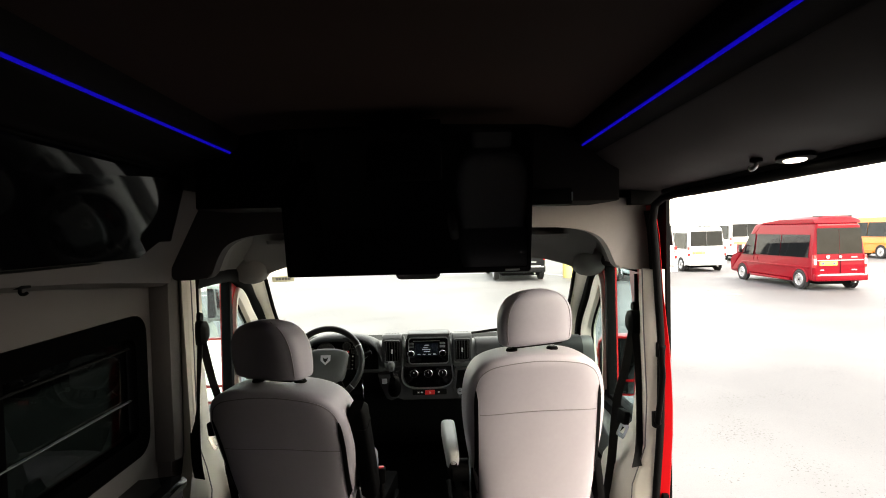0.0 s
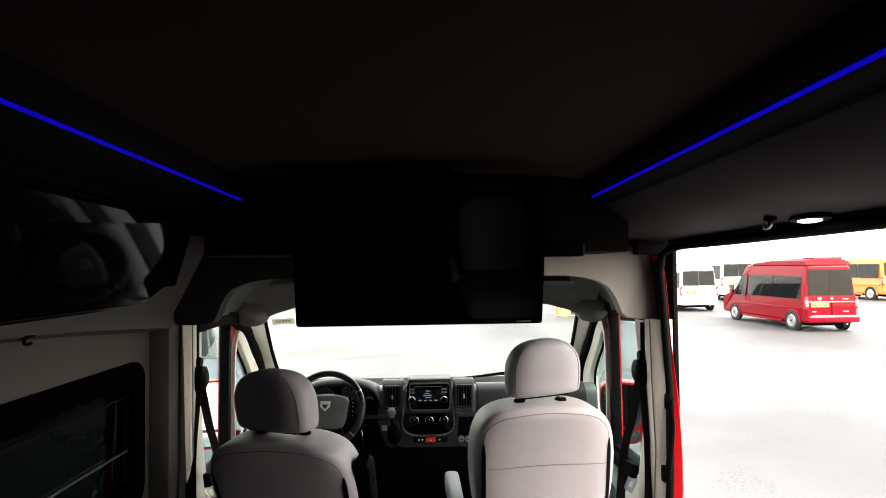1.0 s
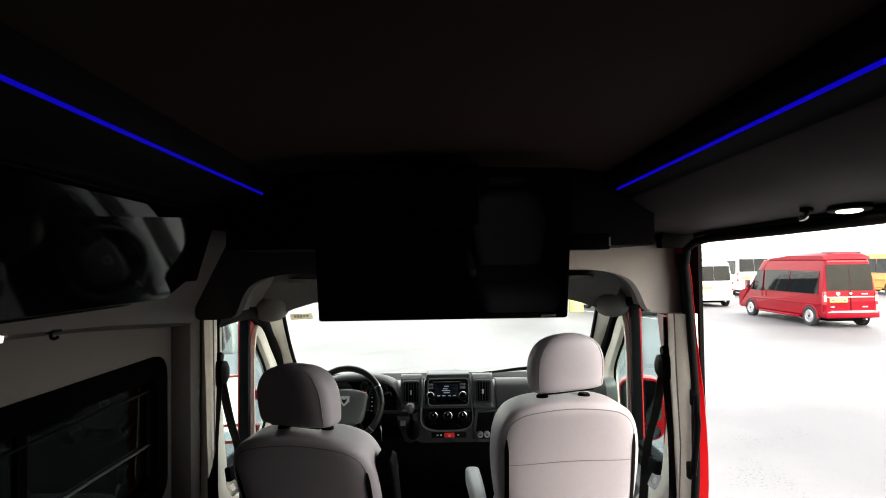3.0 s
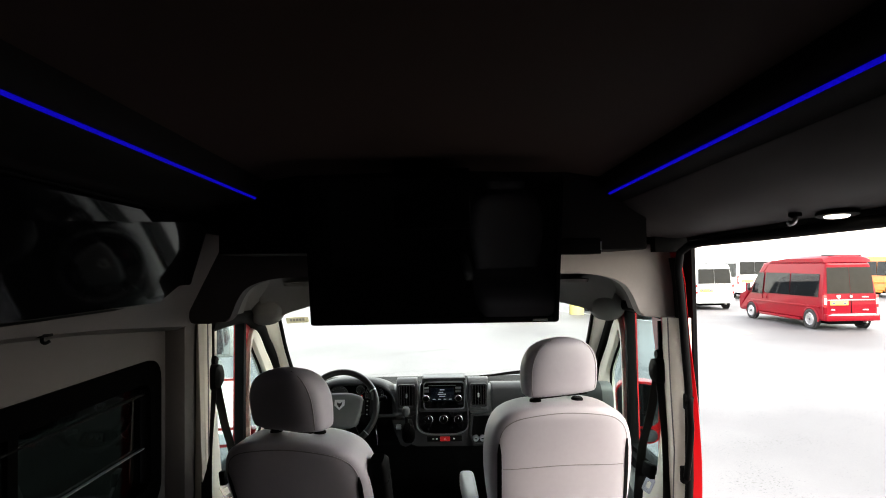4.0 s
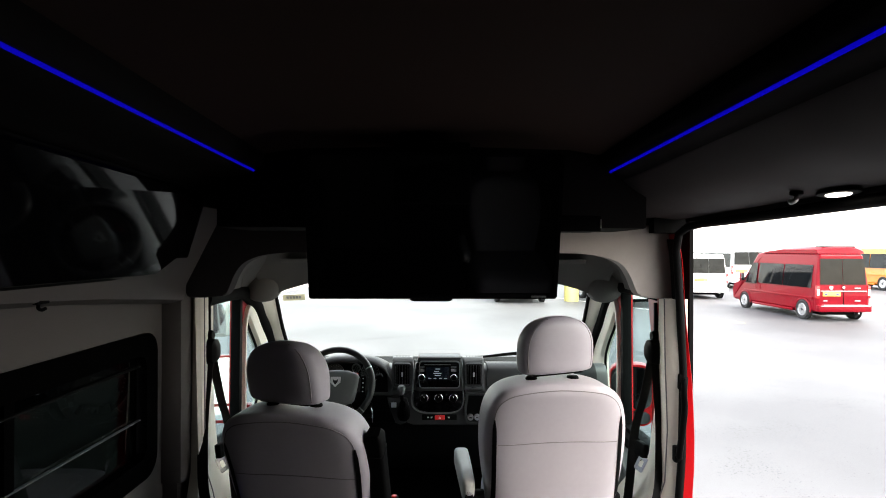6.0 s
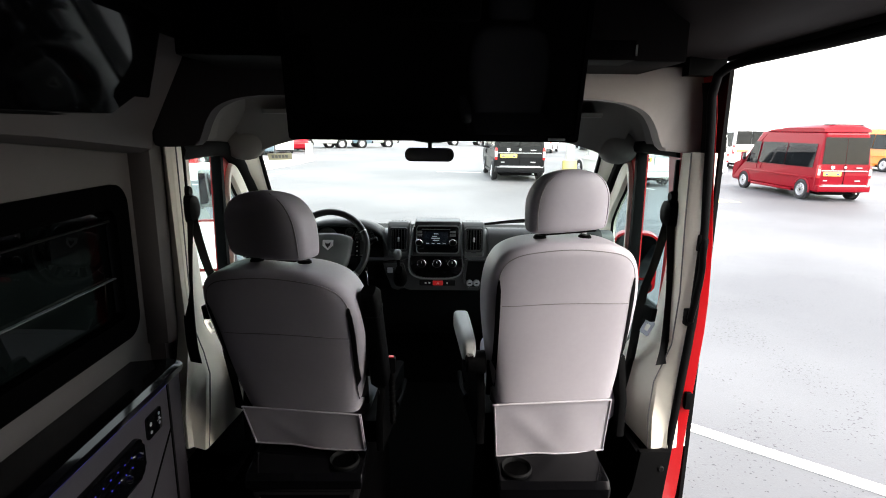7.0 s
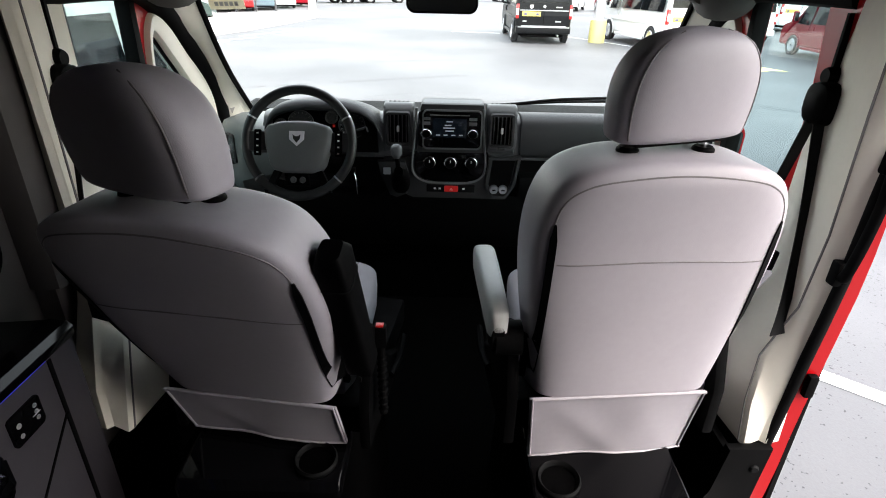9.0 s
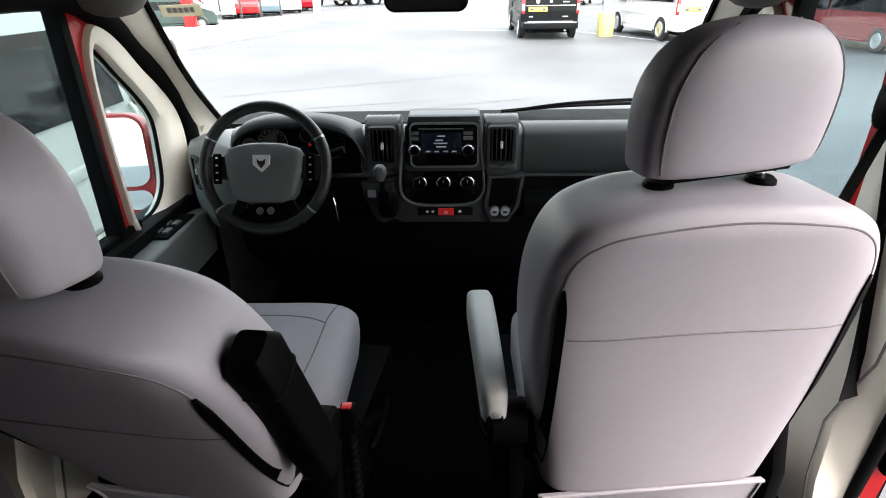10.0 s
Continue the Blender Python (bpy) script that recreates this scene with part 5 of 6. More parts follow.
# ---- storage boxes under the seats ----
def under_box(name, cx, y0, w, cup_s):
    b = thing(name, "black moulded storage box with cup holder under the seat", "storage box", "under-seat boxes")
    x0, x1 = cx - w / 2, cx + w / 2
    tap = [(FLOOR, 0.58, 0.06), (0.12, 0.62, 0.05), (0.20, 0.68, 0.035), (0.26, 0.77, 0.022), (0.31, 0.88, 0.012), (0.35, 0.95, 0.008), (0.372, 0.97, 0.008)]
    rings = []
    for z, k, back in tap:
        hw = w * k / 2
        rings.append([(cx - hw, y0 + 0.24, z), (cx - hw, y0 + back + 0.03, z), (cx - hw + 0.008, y0 + back + 0.010, z), (cx - hw + 0.03, y0 + back, z), (cx + hw - 0.03, y0 + back, z), (cx + hw - 0.008, y0 + back + 0.010, z), (cx + hw, y0 + back + 0.03, z), (cx + hw, y0 + 0.24, z)])
    body = part("box_body", loft(rings), "boxgrey", b)
    part("lid", prism([(y0 - 0.004, 0.375), (y0 - 0.006, 0.400), (y0 + 0.008, 0.416), (y0 + 0.22, 0.424), (y0 + 0.24, 0.42), (y0 + 0.24, 0.375)], "x", x0, x1, bevel=0.007, seg=3), "gloss", b, "gloss black lid")
    cx2 = cx + cup_s * w * 0.325
    mt = Matrix.Translation((cx2, y0 + 0.058, 0.4190)) @ Matrix.Rotation(radians(2.2), 4, "X")
    part("cup_ring", lathe([(0.047, 0.0), (0.049, 0.008), (0.045, 0.013), (0.039, 0.007), (0.038, 0.0)], mt, 28), "dashlo", b)
    part("cup_well", lathe([(0.0001, 0.003), (0.038, 0.003)], mt, 24), "black", b)
    def span(z):
        return w * float(np.interp(z, [t[0] for t in tap], [t[1] for t in tap]))
    def face(z):
        return y0 + float(np.interp(z, [t[0] for t in tap], [t[2] for t in tap]))
    for z0, z1, m in ((0.318, 0.362, 0.02), (0.205, 0.285, 0.022)):
        o, i = [], []
        for z, e in ((z0, 1), (z1, -1)):
            h = span(z) / 2 - m
            o += [(cx - e * h, face(z) - 0.004, z), (cx + e * h, face(z) - 0.004, z)]
            h -= 0.012
            i += [(cx - e * h, face(z) - 0.004, z + e * 0.008), (cx + e * h, face(z) - 0.004, z + e * 0.008)]
        part("slot_frame", loft([[(x, y + 0.01, z) for x, y, z in o], o, i, [(x, y + 0.004, z) for x, y, z in i]], caps=False), "boxgrey", b, smooth=False)
        part("slot_face", loft([[(x, y + d, z) for x, y, z in i] for d in (0.002, 0.010)]), "gloss", b, smooth=False)
    return b


for cx, y0, w, cup in ((0.378, 1.795, 0.338, -1), (-0.387, 1.835, 0.36, 1)):
    ub = under_box("under_seat_box", cx, y0, w, cup)
    ub.matrix_world = Matrix.Translation((0, 0, FLOOR * (1 - 1.17))) @ Matrix.Diagonal((1, 1, 1.17, 1))

# ---- dashboard ----
dash = thing("dashboard", "charcoal plastic dashboard with centre stack", "dashboard")
prof = [(3.34, 0.93), (3.20, 0.985), (3.02, 1.03), (2.93, 1.045), (2.88, 1.035), (2.862, 1.0), (2.858, 0.94), (2.865, 0.905), (2.89, 0.895)]
prof = [(p.x, p.y) for p in smooth_path([(y, z, 0) for y, z in prof], 4)]
part("main_moulding", prism(prof + [(2.90, 0.893), (3.34, 0.80)], "x", -0.62, 0.86, bevel=0.006), "dash", dash)
# lower face split off in a near-black tone that holds its shade
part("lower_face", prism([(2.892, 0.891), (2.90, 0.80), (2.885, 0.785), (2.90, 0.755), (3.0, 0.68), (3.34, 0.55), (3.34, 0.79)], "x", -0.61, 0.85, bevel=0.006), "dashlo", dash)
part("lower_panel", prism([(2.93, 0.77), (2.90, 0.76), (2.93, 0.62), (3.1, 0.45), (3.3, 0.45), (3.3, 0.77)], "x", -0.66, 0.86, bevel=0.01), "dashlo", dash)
# passenger side: airbag face, open shelf, glove box
part("airbag_face", prism([(p.y, p.z) for p in smooth_path([(0, 2.90, 0.91), (0, 2.862, 0.912), (0, 2.848, 0.93), (0, 2.842, 0.98), (0, 2.848, 1.02), (0, 2.868, 1.045), (0, 2.91, 1.056), (0, 3.0, 1.042)], 3)] + [(3.0, 0.95)], "x", 0.262, 0.80, bevel=0.004), "dashmid", dash)
# black block in the open shelf, standing in for its shade
part("shelf_recess", boxm(0.27, 0.80, 2.872, 2.93, 0.855, 0.905), "black", dash, smooth=False)
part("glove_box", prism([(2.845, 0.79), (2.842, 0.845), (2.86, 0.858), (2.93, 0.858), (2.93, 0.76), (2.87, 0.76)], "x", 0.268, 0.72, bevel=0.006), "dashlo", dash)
# left end with vent
ck = []
for x, y0, dz in ((-0.835, 3.02, -0.035), (-0.82, 2.985, -0.015), (-0.78, 2.94, 0.0), (-0.73, 2.89, 0.005), (-0.67, 2.842, 0.008), (-0.62, 2.815, 0.008), (-0.575, 2.80, 0.004)):
    lo = 0.08 * ss(-0.74, -0.62, x)
    ck.append([(x, y0 + 0.03 + lo, 0.71 + lo), (x, y0 + 0.005 + lo * 0.4, 0.79 + lo * 0.5), (x, y0, 0.92), (x, y0 + 0.004, 0.955 + dz), (x, y0 + 0.02, 0.982 + dz), (x, y0 + 0.05, 0.996 + dz), (x, 3.12, 0.99 + dz), (x, 3.34, 0.93), (x, 3.34, 0.55)])
part("end_cheek", loft(ck), "hub", dash)
# instrument cowl
rings = []
for q in smooth_path([(-0.60, -0.03, 0), (-0.592, 0.0, 0), (-0.575, 0.03, 0), (-0.54, 0.056, 0), (-0.48, 0.073, 0), (-0.405, 0.078, 0), (-0.33, 0.073, 0), (-0.27, 0.056, 0), (-0.235, 0.03, 0), (-0.218, 0.0, 0), (-0.205, -0.03, 0)], 4):
    x, h = q.x, q.y
    y0 = 2.765 + 0.03 * abs(x + 0.405) / 0.18
    top = smooth_path([(x, y0 + 0.012, 1.000 + h), (x, y0, 1.008 + h), (x, y0 + 0.006, 1.022 + h), (x, y0 + 0.03, 1.032 + h), (x, 2.88, 1.036 + h * 0.85), (x, 2.97, 1.030 + h * 0.5), (x, 3.06, 1.0)], 3)
    rings.append([tuple(p) for p in top] + [(x, 3.05, 0.97), (x, 2.90, 0.98 + h * 0.85), (x, 2.885, 1.014 + h * 0.85), (x, y0 + 0.035, 1.008 + h)])
part("cluster_cowl", loft(rings), "dashmid", dash)
CLM = Matrix.Translation((-0.405, 2.848, 1.01)) @ Matrix.Rotation(radians(82), 4, "X")
cl = part("cluster_face", prism([(-0.180, -0.085), (0.180, -0.085), (0.175, 0.02), (0.14, 0.060), (0.06, 0.076), (-0.06, 0.076), (-0.14, 0.060), (-0.175, 0.02)], "z", -0.012, 0.0), "black", dash, smooth=False)
cl.matrix_local = CLM
for x, z, r in ((-0.080, 0.006, 0.046), (0.092, 0.006, 0.046), (-0.148, 0.0, 0.024), (0.024, 0.03, 0.022)):
    mt = Matrix.Translation((x, z, 0.0))
    d = part("gauge", lathe([(r * 0.95, 0.0), (r * 0.975, 0.005), (r, 0.0)], mt, 28), "dash", cl)
    tk = bmesh.new()
    for k in range(14):
        mm = mt @ Matrix.Rotation(radians(-40 + 20 * k), 4, "Z")
        add_loft(tk, [[mm @ Vector((a, b, c)) for a, b in ((r * 0.74, -0.001), (r * 0.88, -0.001), (r * 0.88, 0.001), (r * 0.74, 0.001))] for c in (0.001, 0.002)])
    part("gauge_ticks", tk, "dim", d, smooth=False)
part("warning_light", boxm(0.027, 0.035, -0.002, 0.006, 0.0, 0.002), "glow_red", cl, smooth=False)
part("cluster_screen", boxm(-0.022, 0.026, -0.06, -0.005, -0.001, 0.0015), "lcd", cl, smooth=False)


def vent(x, z, w, h, y):
    v = part("air_vent", add_ring_frame(bmesh.new(), rrect(w + 0.016, h + 0.016, 0.012, 4, x, z), rrect(w, h, 0.006, 4, x, z), "y", y - 0.008, y + 0.03), "dashmid", dash)
    part("vent_well", boxm(x - w / 2, x + w / 2, y + 0.010, y + 0.0125, z - h / 2, z + h / 2), "black", v, smooth=False)
    k = 5
    for i in range(k):
        xx = x - w / 2 + w * (i + 0.5) / k
        part("vane", boxm(xx - 0.0014, xx + 0.0014, y - 0.003, y + 0.010, z - h / 2 + 0.002, z + h / 2 - 0.002), "dashmid", v, smooth=False)
    part("vent_wheel", boxm(x - 0.012, x + 0.012, y - 0.012, y + 0.0, z - h / 2 - 0.012, z - h / 2 - 0.004, bevel=0.002), "dashmid", v)
    part("vent_tab", boxm(x - 0.004, x + 0.004, y - 0.012, y + 0.0, z - 0.008, z + 0.012, bevel=0.002), "white", v, "white vent tab")
    return v


STK = 2.815
vent(-0.153, 1.016, 0.066, 0.096, STK - 0.004)
vent(0.193, 1.016, 0.066, 0.096, STK - 0.004)
side_vent = vent(-0.765, 0.905, 0.05, 0.09, 2.925)
side_vent.matrix_local = Matrix.Translation((-0.765, 2.925, 0)) @ Matrix.Rotation(radians(-44), 4, "Z") @ Matrix.Translation((0.765, -2.922, 0))
for x in (-0.153, 0.193):
    part("vent_pod", prism([(p.x, p.y) for p in smooth_path([(STK + 0.045, 0.925, 0), (STK + 0.016, 0.945, 0), (STK + 0.010, 1.0, 0), (STK + 0.012, 1.062, 0), (STK + 0.022, 1.083, 0), (STK + 0.05, 1.094, 0), (2.97, 1.07, 0)], 4)] + [(2.97, 0.925)], "x", x - 0.050, x + 0.050, bevel=0.010, seg=3), "dash", dash)
    for k in range(5):
        part("demist_slot", boxm(x - 0.034 + k * 0.015, x - 0.028 + k * 0.015, 2.86, 2.89, 1.087, 1.0935), "black", dash, smooth=False)
# centre stack: shield-shaped moulding, radio, climate panel
CX = 0.0275
stack = part("console", prism([(CX - 0.102, 1.10), (CX + 0.102, 1.10), (CX + 0.108, 1.08), (CX + 0.112, 0.93), (CX + 0.165, 0.91), (CX + 0.24, 0.925), (CX + 0.225, 0.82), (CX + 0.19, 0.772), (CX - 0.13, 0.772), (CX - 0.20, 0.80), (CX - 0.235, 0.905), (CX - 0.16, 0.91), (CX - 0.112, 0.93), (CX - 0.108, 1.08)], "y", STK, 2.93, bevel=0.006), "dashmid", dash)
part("upper_moulding", prism([(STK + 0.002, 1.088), (STK + 0.01, 1.098), (STK + 0.05, 1.106), (2.98, 1.07), (2.98, 1.05)], "x", CX - 0.100, CX + 0.100, bevel=0.008), "dash", dash)
rim_path = smooth_path([(CX - 0.101, STK - 0.004, 1.088), (CX - 0.104, STK - 0.004, 1.02), (CX - 0.112, STK - 0.006, 0.94), (CX - 0.115, STK - 0.006, 0.888), (CX - 0.105, STK - 0.006, 0.856), (CX - 0.08, STK - 0.006, 0.838), (CX - 0.04, STK - 0.006, 0.831), (CX + 0.04, STK - 0.006, 0.831), (CX + 0.08, STK - 0.006, 0.838), (CX + 0.105, STK - 0.006, 0.856), (CX + 0.115, STK - 0.006, 0.888), (CX + 0.112, STK - 0.006, 0.94), (CX + 0.104, STK - 0.004, 1.02), (CX + 0.101, STK - 0.004, 1.088)], 5)
part("console_rim", tube(rim_path, 0.0045, 8, flat=0.6), "dash", stack, "lighter grey moulded rim")
part("radio_rim", add_ring_frame(bmesh.new(), rrect(0.200, 0.132, 0.018, 5, CX, 1.017), rrect(0.190, 0.122, 0.013, 5, CX, 1.017), "y", STK - 0.010, STK + 0.004), "dash", stack)
radio = part("radio", prism(rrect(0.192, 0.124, 0.014, 4, CX, 1.017), "y", STK - 0.006, STK + 0.02, bevel=0.003), "gloss", stack, "gloss black radio with a lit colour display")
part("display", boxm(CX - 0.052, CX + 0.052, STK - 0.009, STK - 0.004, 0.992, 1.055), "lcd", radio, smooth=False)
for z, w, dx in ((1.045, 0.02, 0.0), (1.033, 0.02, -0.005), (1.024, 0.036, -0.002), (1.014, 0.026, 0.0), (1.0, 0.012, -0.035), (1.0, 0.012, -0.012), (1.0, 0.012, 0.012), (1.0, 0.012, 0.035)):
    part("display_bar", boxm(CX + dx - w / 2, CX + dx + w / 2, STK - 0.0105, STK - 0.008, z - 0.0018, z + 0.0018), "lcd_text", radio, smooth=False)
for s in (-1, 1):
    mt = Matrix.Translation((CX + s * 0.071, STK - 0.006, 1.005)) @ Matrix.Rotation(radians(90), 4, "X")
    kn = part("radio_knob", lathe([(0.0001, 0.018), (0.011, 0.018), (0.0135, 0.014), (0.0145, 0.0)], mt, 24), "black", radio)
    part("knob_ring", lathe([(0.0135, 0.014), (0.0165, 0.011), (0.0185, 0.002), (0.0145, 0.001)], mt, 24), "chrome", kn)
    part("radio_button", boxm(CX + s * 0.071 - 0.012, CX + s * 0.071 + 0.012, STK - 0.009, STK - 0.004, 1.032, 1.044, bevel=0.002), "dash", radio)
    part("radio_button", boxm(CX + s * 0.071 - 0.012, CX + s * 0.071 + 0.012, STK - 0.009, STK - 0.004, 1.048, 1.058, bevel=0.002), "dash", radio)
part("disc_slot", boxm(CX - 0.06, CX + 0.06, STK - 0.0085, STK - 0.004, 1.064, 1.067), "dash", radio, smooth=False)
climate = part("climate_panel", prism([(CX - 0.108, 0.938), (CX + 0.108, 0.938), (CX + 0.109, 0.89), (CX + 0.102, 0.862), (CX + 0.085, 0.845), (CX + 0.05, 0.836), (CX - 0.05, 0.836), (CX - 0.085, 0.845), (CX - 0.102, 0.862), (CX - 0.109, 0.89)], "y", STK - 0.006, STK + 0.02, bevel=0.004), "gloss", stack, "black climate panel with three dials")
for k in (-1, 0, 1):
    mt = Matrix.Translation((CX - 0.004 + k * 0.0705, STK - 0.006, 0.906)) @ Matrix.Rotation(radians(90), 4, "X")
    dl = part("climate_dial", lathe([(0.0001, 0.022), (0.0155, 0.022), (0.018, 0.018), (0.019, 0.0)], mt, 28), "black", climate)
    part("dial_ring", lathe([(0.0188, 0.014), (0.0215, 0.012), (0.0235, 0.002), (0.0188, 0.001)], mt, 28), "chrome", dl)
    part("dial_mark", boxm(CX - 0.004 + k * 0.0705 - 0.0012, CX - 0.004 + k * 0.0705 + 0.0012, STK - 0.0295, STK - 0.027, 0.910, 0.919), "white", dl, smooth=False)
for ob, c, k in ((radio, CX + 0.1, 1.09), (stack.children[1], CX + 0.1, 1.09), (stack.children[0], CX, 1.08), (climate, CX, 1.06)):
    for q in [ob] + ([] if ob == climate else list(ob.children_recursive)):
        for v in q.data.vertices:
            v.co.x = c + (v.co.x - c) * k
sw = part("switch_row", boxm(CX - 0.085, CX + 0.085, STK - 0.004, STK + 0.01, 0.796, 0.824, bevel=0.004), "dashlo", stack)
part("hazard_switch", boxm(CX - 0.022, CX + 0.026, STK - 0.009, STK, 0.799, 0.821, bevel=0.003), "hazard", sw, "red hazard switch")
tri = [(CX - 0.004, 0.806), (CX + 0.008, 0.806), (CX + 0.002, 0.8155)]
part("hazard_mark", add_ring_frame(bmesh.new(), tri, [(CX - 0.0015, 0.8072), (CX + 0.0055, 0.8072), (CX + 0.002, 0.813)], "y", STK - 0.010, STK - 0.0085), "white", sw, smooth=False)
for x in (CX - 0.055, CX - 0.038, CX + 0.045):
    part("switch_mark", boxm(x - 0.004, x + 0.004, STK - 0.0055, STK - 0.003, 0.807, 0.813), "white", sw, smooth=False)
# open pocket as a black plate, its shade in the colour; two sockets
part("pocket", prism([(CX + 0.14, 0.918), (CX + 0.218, 0.918), (CX + 0.205, 0.83), (CX + 0.185, 0.80), (CX + 0.15, 0.80), (CX + 0.13, 0.83)], "y", STK - 0.003, STK + 0.005), "black", stack, smooth=False)
part("pocket_rim", add_ring_frame(bmesh.new(), [(CX + 0.128, 0.925), (CX + 0.236, 0.925), (CX + 0.222, 0.825), (CX + 0.192, 0.778), (CX + 0.14, 0.778), (CX + 0.118, 0.825)], [(CX + 0.14, 0.918), (CX + 0.226, 0.918), (CX + 0.212, 0.83), (CX + 0.188, 0.788), (CX + 0.145, 0.788), (CX + 0.13, 0.83)], "y", STK - 0.012, STK + 0.01), "dashmid", stack)
for x in (CX + 0.150, CX + 0.182):
    mt = Matrix.Translation((x, STK - 0.003, 0.812)) @ Matrix.Rotation(radians(90), 4, "X")
    so = part("power_socket", lathe([(0.0001, 0.014), (0.012, 0.014), (0.0145, 0.011), (0.0155, 0.0)], mt, 20), "silver", stack, "grey socket cap")
    part("socket_mark", boxm(x - 0.006, x + 0.006, STK - 0.0185, STK - 0.0165, 0.8095, 0.8145), "dashlo", so, smooth=False)
# gear lever
part("gear_plate", prism([(-0.225, 0.905), (-0.13, 0.905), (-0.12, 0.87), (-0.125, 0.79), (-0.16, 0.775), (-0.185, 0.785), (-0.215, 0.86)], "y", STK - 0.012, STK + 0.02, bevel=0.005), "dashmid", stack)
part("gear_diagram", boxm(-0.205, -0.18, STK - 0.014, STK - 0.011, 0.86, 0.885, bevel=0.003), "silver", stack, "small gear diagram plate")
part("gear_gaiter", loft([[(-0.145 + x, STK - 0.02 - d * 0.8 - 0.05 * k, 0.84 + 0.06 * k + y) for x, y in superell(0.032 * (1 - 0.55 * k), 0.045 * (1 - 0.6 * k), 2.4, 20)] for k, d in ((0, 0.0), (0.3, 0.02), (0.55, 0.025), (0.8, 0.035), (1, 0.045))]), "black", stack)
part("gear_stick", tube([(-0.146, STK - 0.085, 0.885), (-0.15, STK - 0.10, 0.955)], 0.008, 10), "black", stack)
part("gear_knob", loft([[(-0.151 + x, STK - 0.104 + y, 0.945 + z) for x, y in superell(r, r * 0.9, 2.3, 20)] for z, r in ((0.0, 0.009), (0.008, 0.014), (0.018, 0.0185), (0.030, 0.0195), (0.039, 0.0165), (0.045, 0.010), (0.047, 0.004))]), "dash", stack, "grey rounded gear knob")
part("ignition_key", boxm(-0.335, -0.29, 2.735, 2.755, 0.876, 0.90, bevel=0.005), "black", dash, "black car key")
part("key_chain", tube(smooth_path([(-0.295, 2.735, 0.885), (-0.288, 2.73, 0.86), (-0.286, 2.735, 0.81)], 4), 0.0018, 6), "chrome", dash)
part("column_shroud", loft([[(-0.415 + x, y0, z0 + z) for x, z in superell(hw, hh, 3, 24)] for y0, z0, hw, hh in ((2.93, 0.90, 0.085, 0.085), (2.80, 0.925, 0.07, 0.06), (2.70, 0.965, 0.055, 0.048))]), "black", dash)

# steering wheel
sw = thing("steering_wheel", "black leather steering wheel with silver accents", "steering wheel")
SWM = pose(-0.436, 2.62, 1.014, 66, 0, 0)
R = 0.160
def swp(nm, bm, mat, par=None, lab="", sm=True):
    ob = part(nm, bm, mat, par or sw, lab, sm)
    if par is None:
        ob.matrix_local = Matrix()
    return ob
rim = swp("rim", tube([(R * math.cos(a), R * math.sin(a), 0) for a in [2 * math.pi * i / 56 for i in range(56)]], 0.0148, 14, loop=True), "wheel")
hub = [(-0.092, 0.062), (-0.05, 0.074), (0.0, 0.077), (0.05, 0.074), (0.092, 0.062), (0.103, 0.045), (0.099, 0.0), (0.085, -0.055), (0.073, -0.072), (0.04, -0.080), (-0.04, -0.080), (-0.073, -0.072), (-0.085, -0.055), (-0.099, 0.0), (-0.103, 0.045)]
swp("airbag_cover", loft([[(x * k, y * k, h) for x, y in hub] for h, k in ((-0.04, 0.92), (0.0, 1.0), (0.012, 0.985), (0.020, 0.94), (0.025, 0.84), (0.029, 0.4))]), "hub")
for s in (-1, 1):
    swp("spoke", loft([[(s * x, y, z) for y, z in ((-0.030, -0.012), (0.034, -0.012), (0.030, 0.010), (-0.026, 0.010))] for x in (0.07, 0.12, 0.155)]), "wheel")
    swp("lower_spoke", loft([[(s * x - 0.012, y, -0.010), (s * x + 0.012, y, -0.010), (s * x + 0.010, y, 0.008), (s * x - 0.010, y, 0.008)] for x, y in ((0.05, -0.06), (0.075, -0.11), (0.09, -0.148))]), "dashlo")
    pn = swp("button_pad", boxm(*sorted((s * 0.110, s * 0.132)), -0.042, 0.036, 0.008, 0.015, bevel=0.004), "black")
    for k in range(4):
        part("button_mark", boxm(s * 0.121 - 0.003, s * 0.121 + 0.003, -0.034 + k * 0.019, -0.0305 + k * 0.019, 0.0145, 0.0165), "white", pn, smooth=False)
    for a in (28, -42):
        aa = radians(a if s > 0 else 180 - a)
        swp("silver_accent", tube([(R * math.cos(aa + d), R * math.sin(aa + d), 0) for d in (-0.015, 0, 0.015)], 0.0155, 14), "silver")
swp("badge", loft([[(x * k, 0.022 + y * k, h) for x, y in ((-0.02, 0.018), (0.02, 0.018), (0.02, -0.004), (0.0, -0.022), (-0.02, -0.004))] for h, k in ((0.022, 1.15), (0.032, 1.1))]), "badge", lab="plain shield badge, its chrome glint painted white")
swp("badge_inset", loft([[(x * k, 0.021 + y * k, h) for x, y in ((-0.011, 0.010), (-0.004, 0.005), (0.004, 0.005), (0.011, 0.010), (0.009, -0.002), (0.0, -0.013), (-0.009, -0.002))] for h, k in ((0.031, 1.1), (0.0335, 1.05))]), "wheel")
swp("cover_mark", boxm(-0.022, 0.022, -0.034, -0.026, 0.0245, 0.0262), "dashlo", sm=False)
lp_ = swp("lower_pad", prism([(-0.035, -0.118), (0.035, -0.118), (0.03, -0.082), (-0.03, -0.082)], "z", -0.012, 0.006, bevel=0.004), "black")
for x in (-0.014, 0.014):
    part("pad_knob", lathe([(0.0001, 0.014), (0.008, 0.014), (0.010, 0.006)], Matrix.Translation((x, -0.10, 0.0)), 14), "dash", lp_)
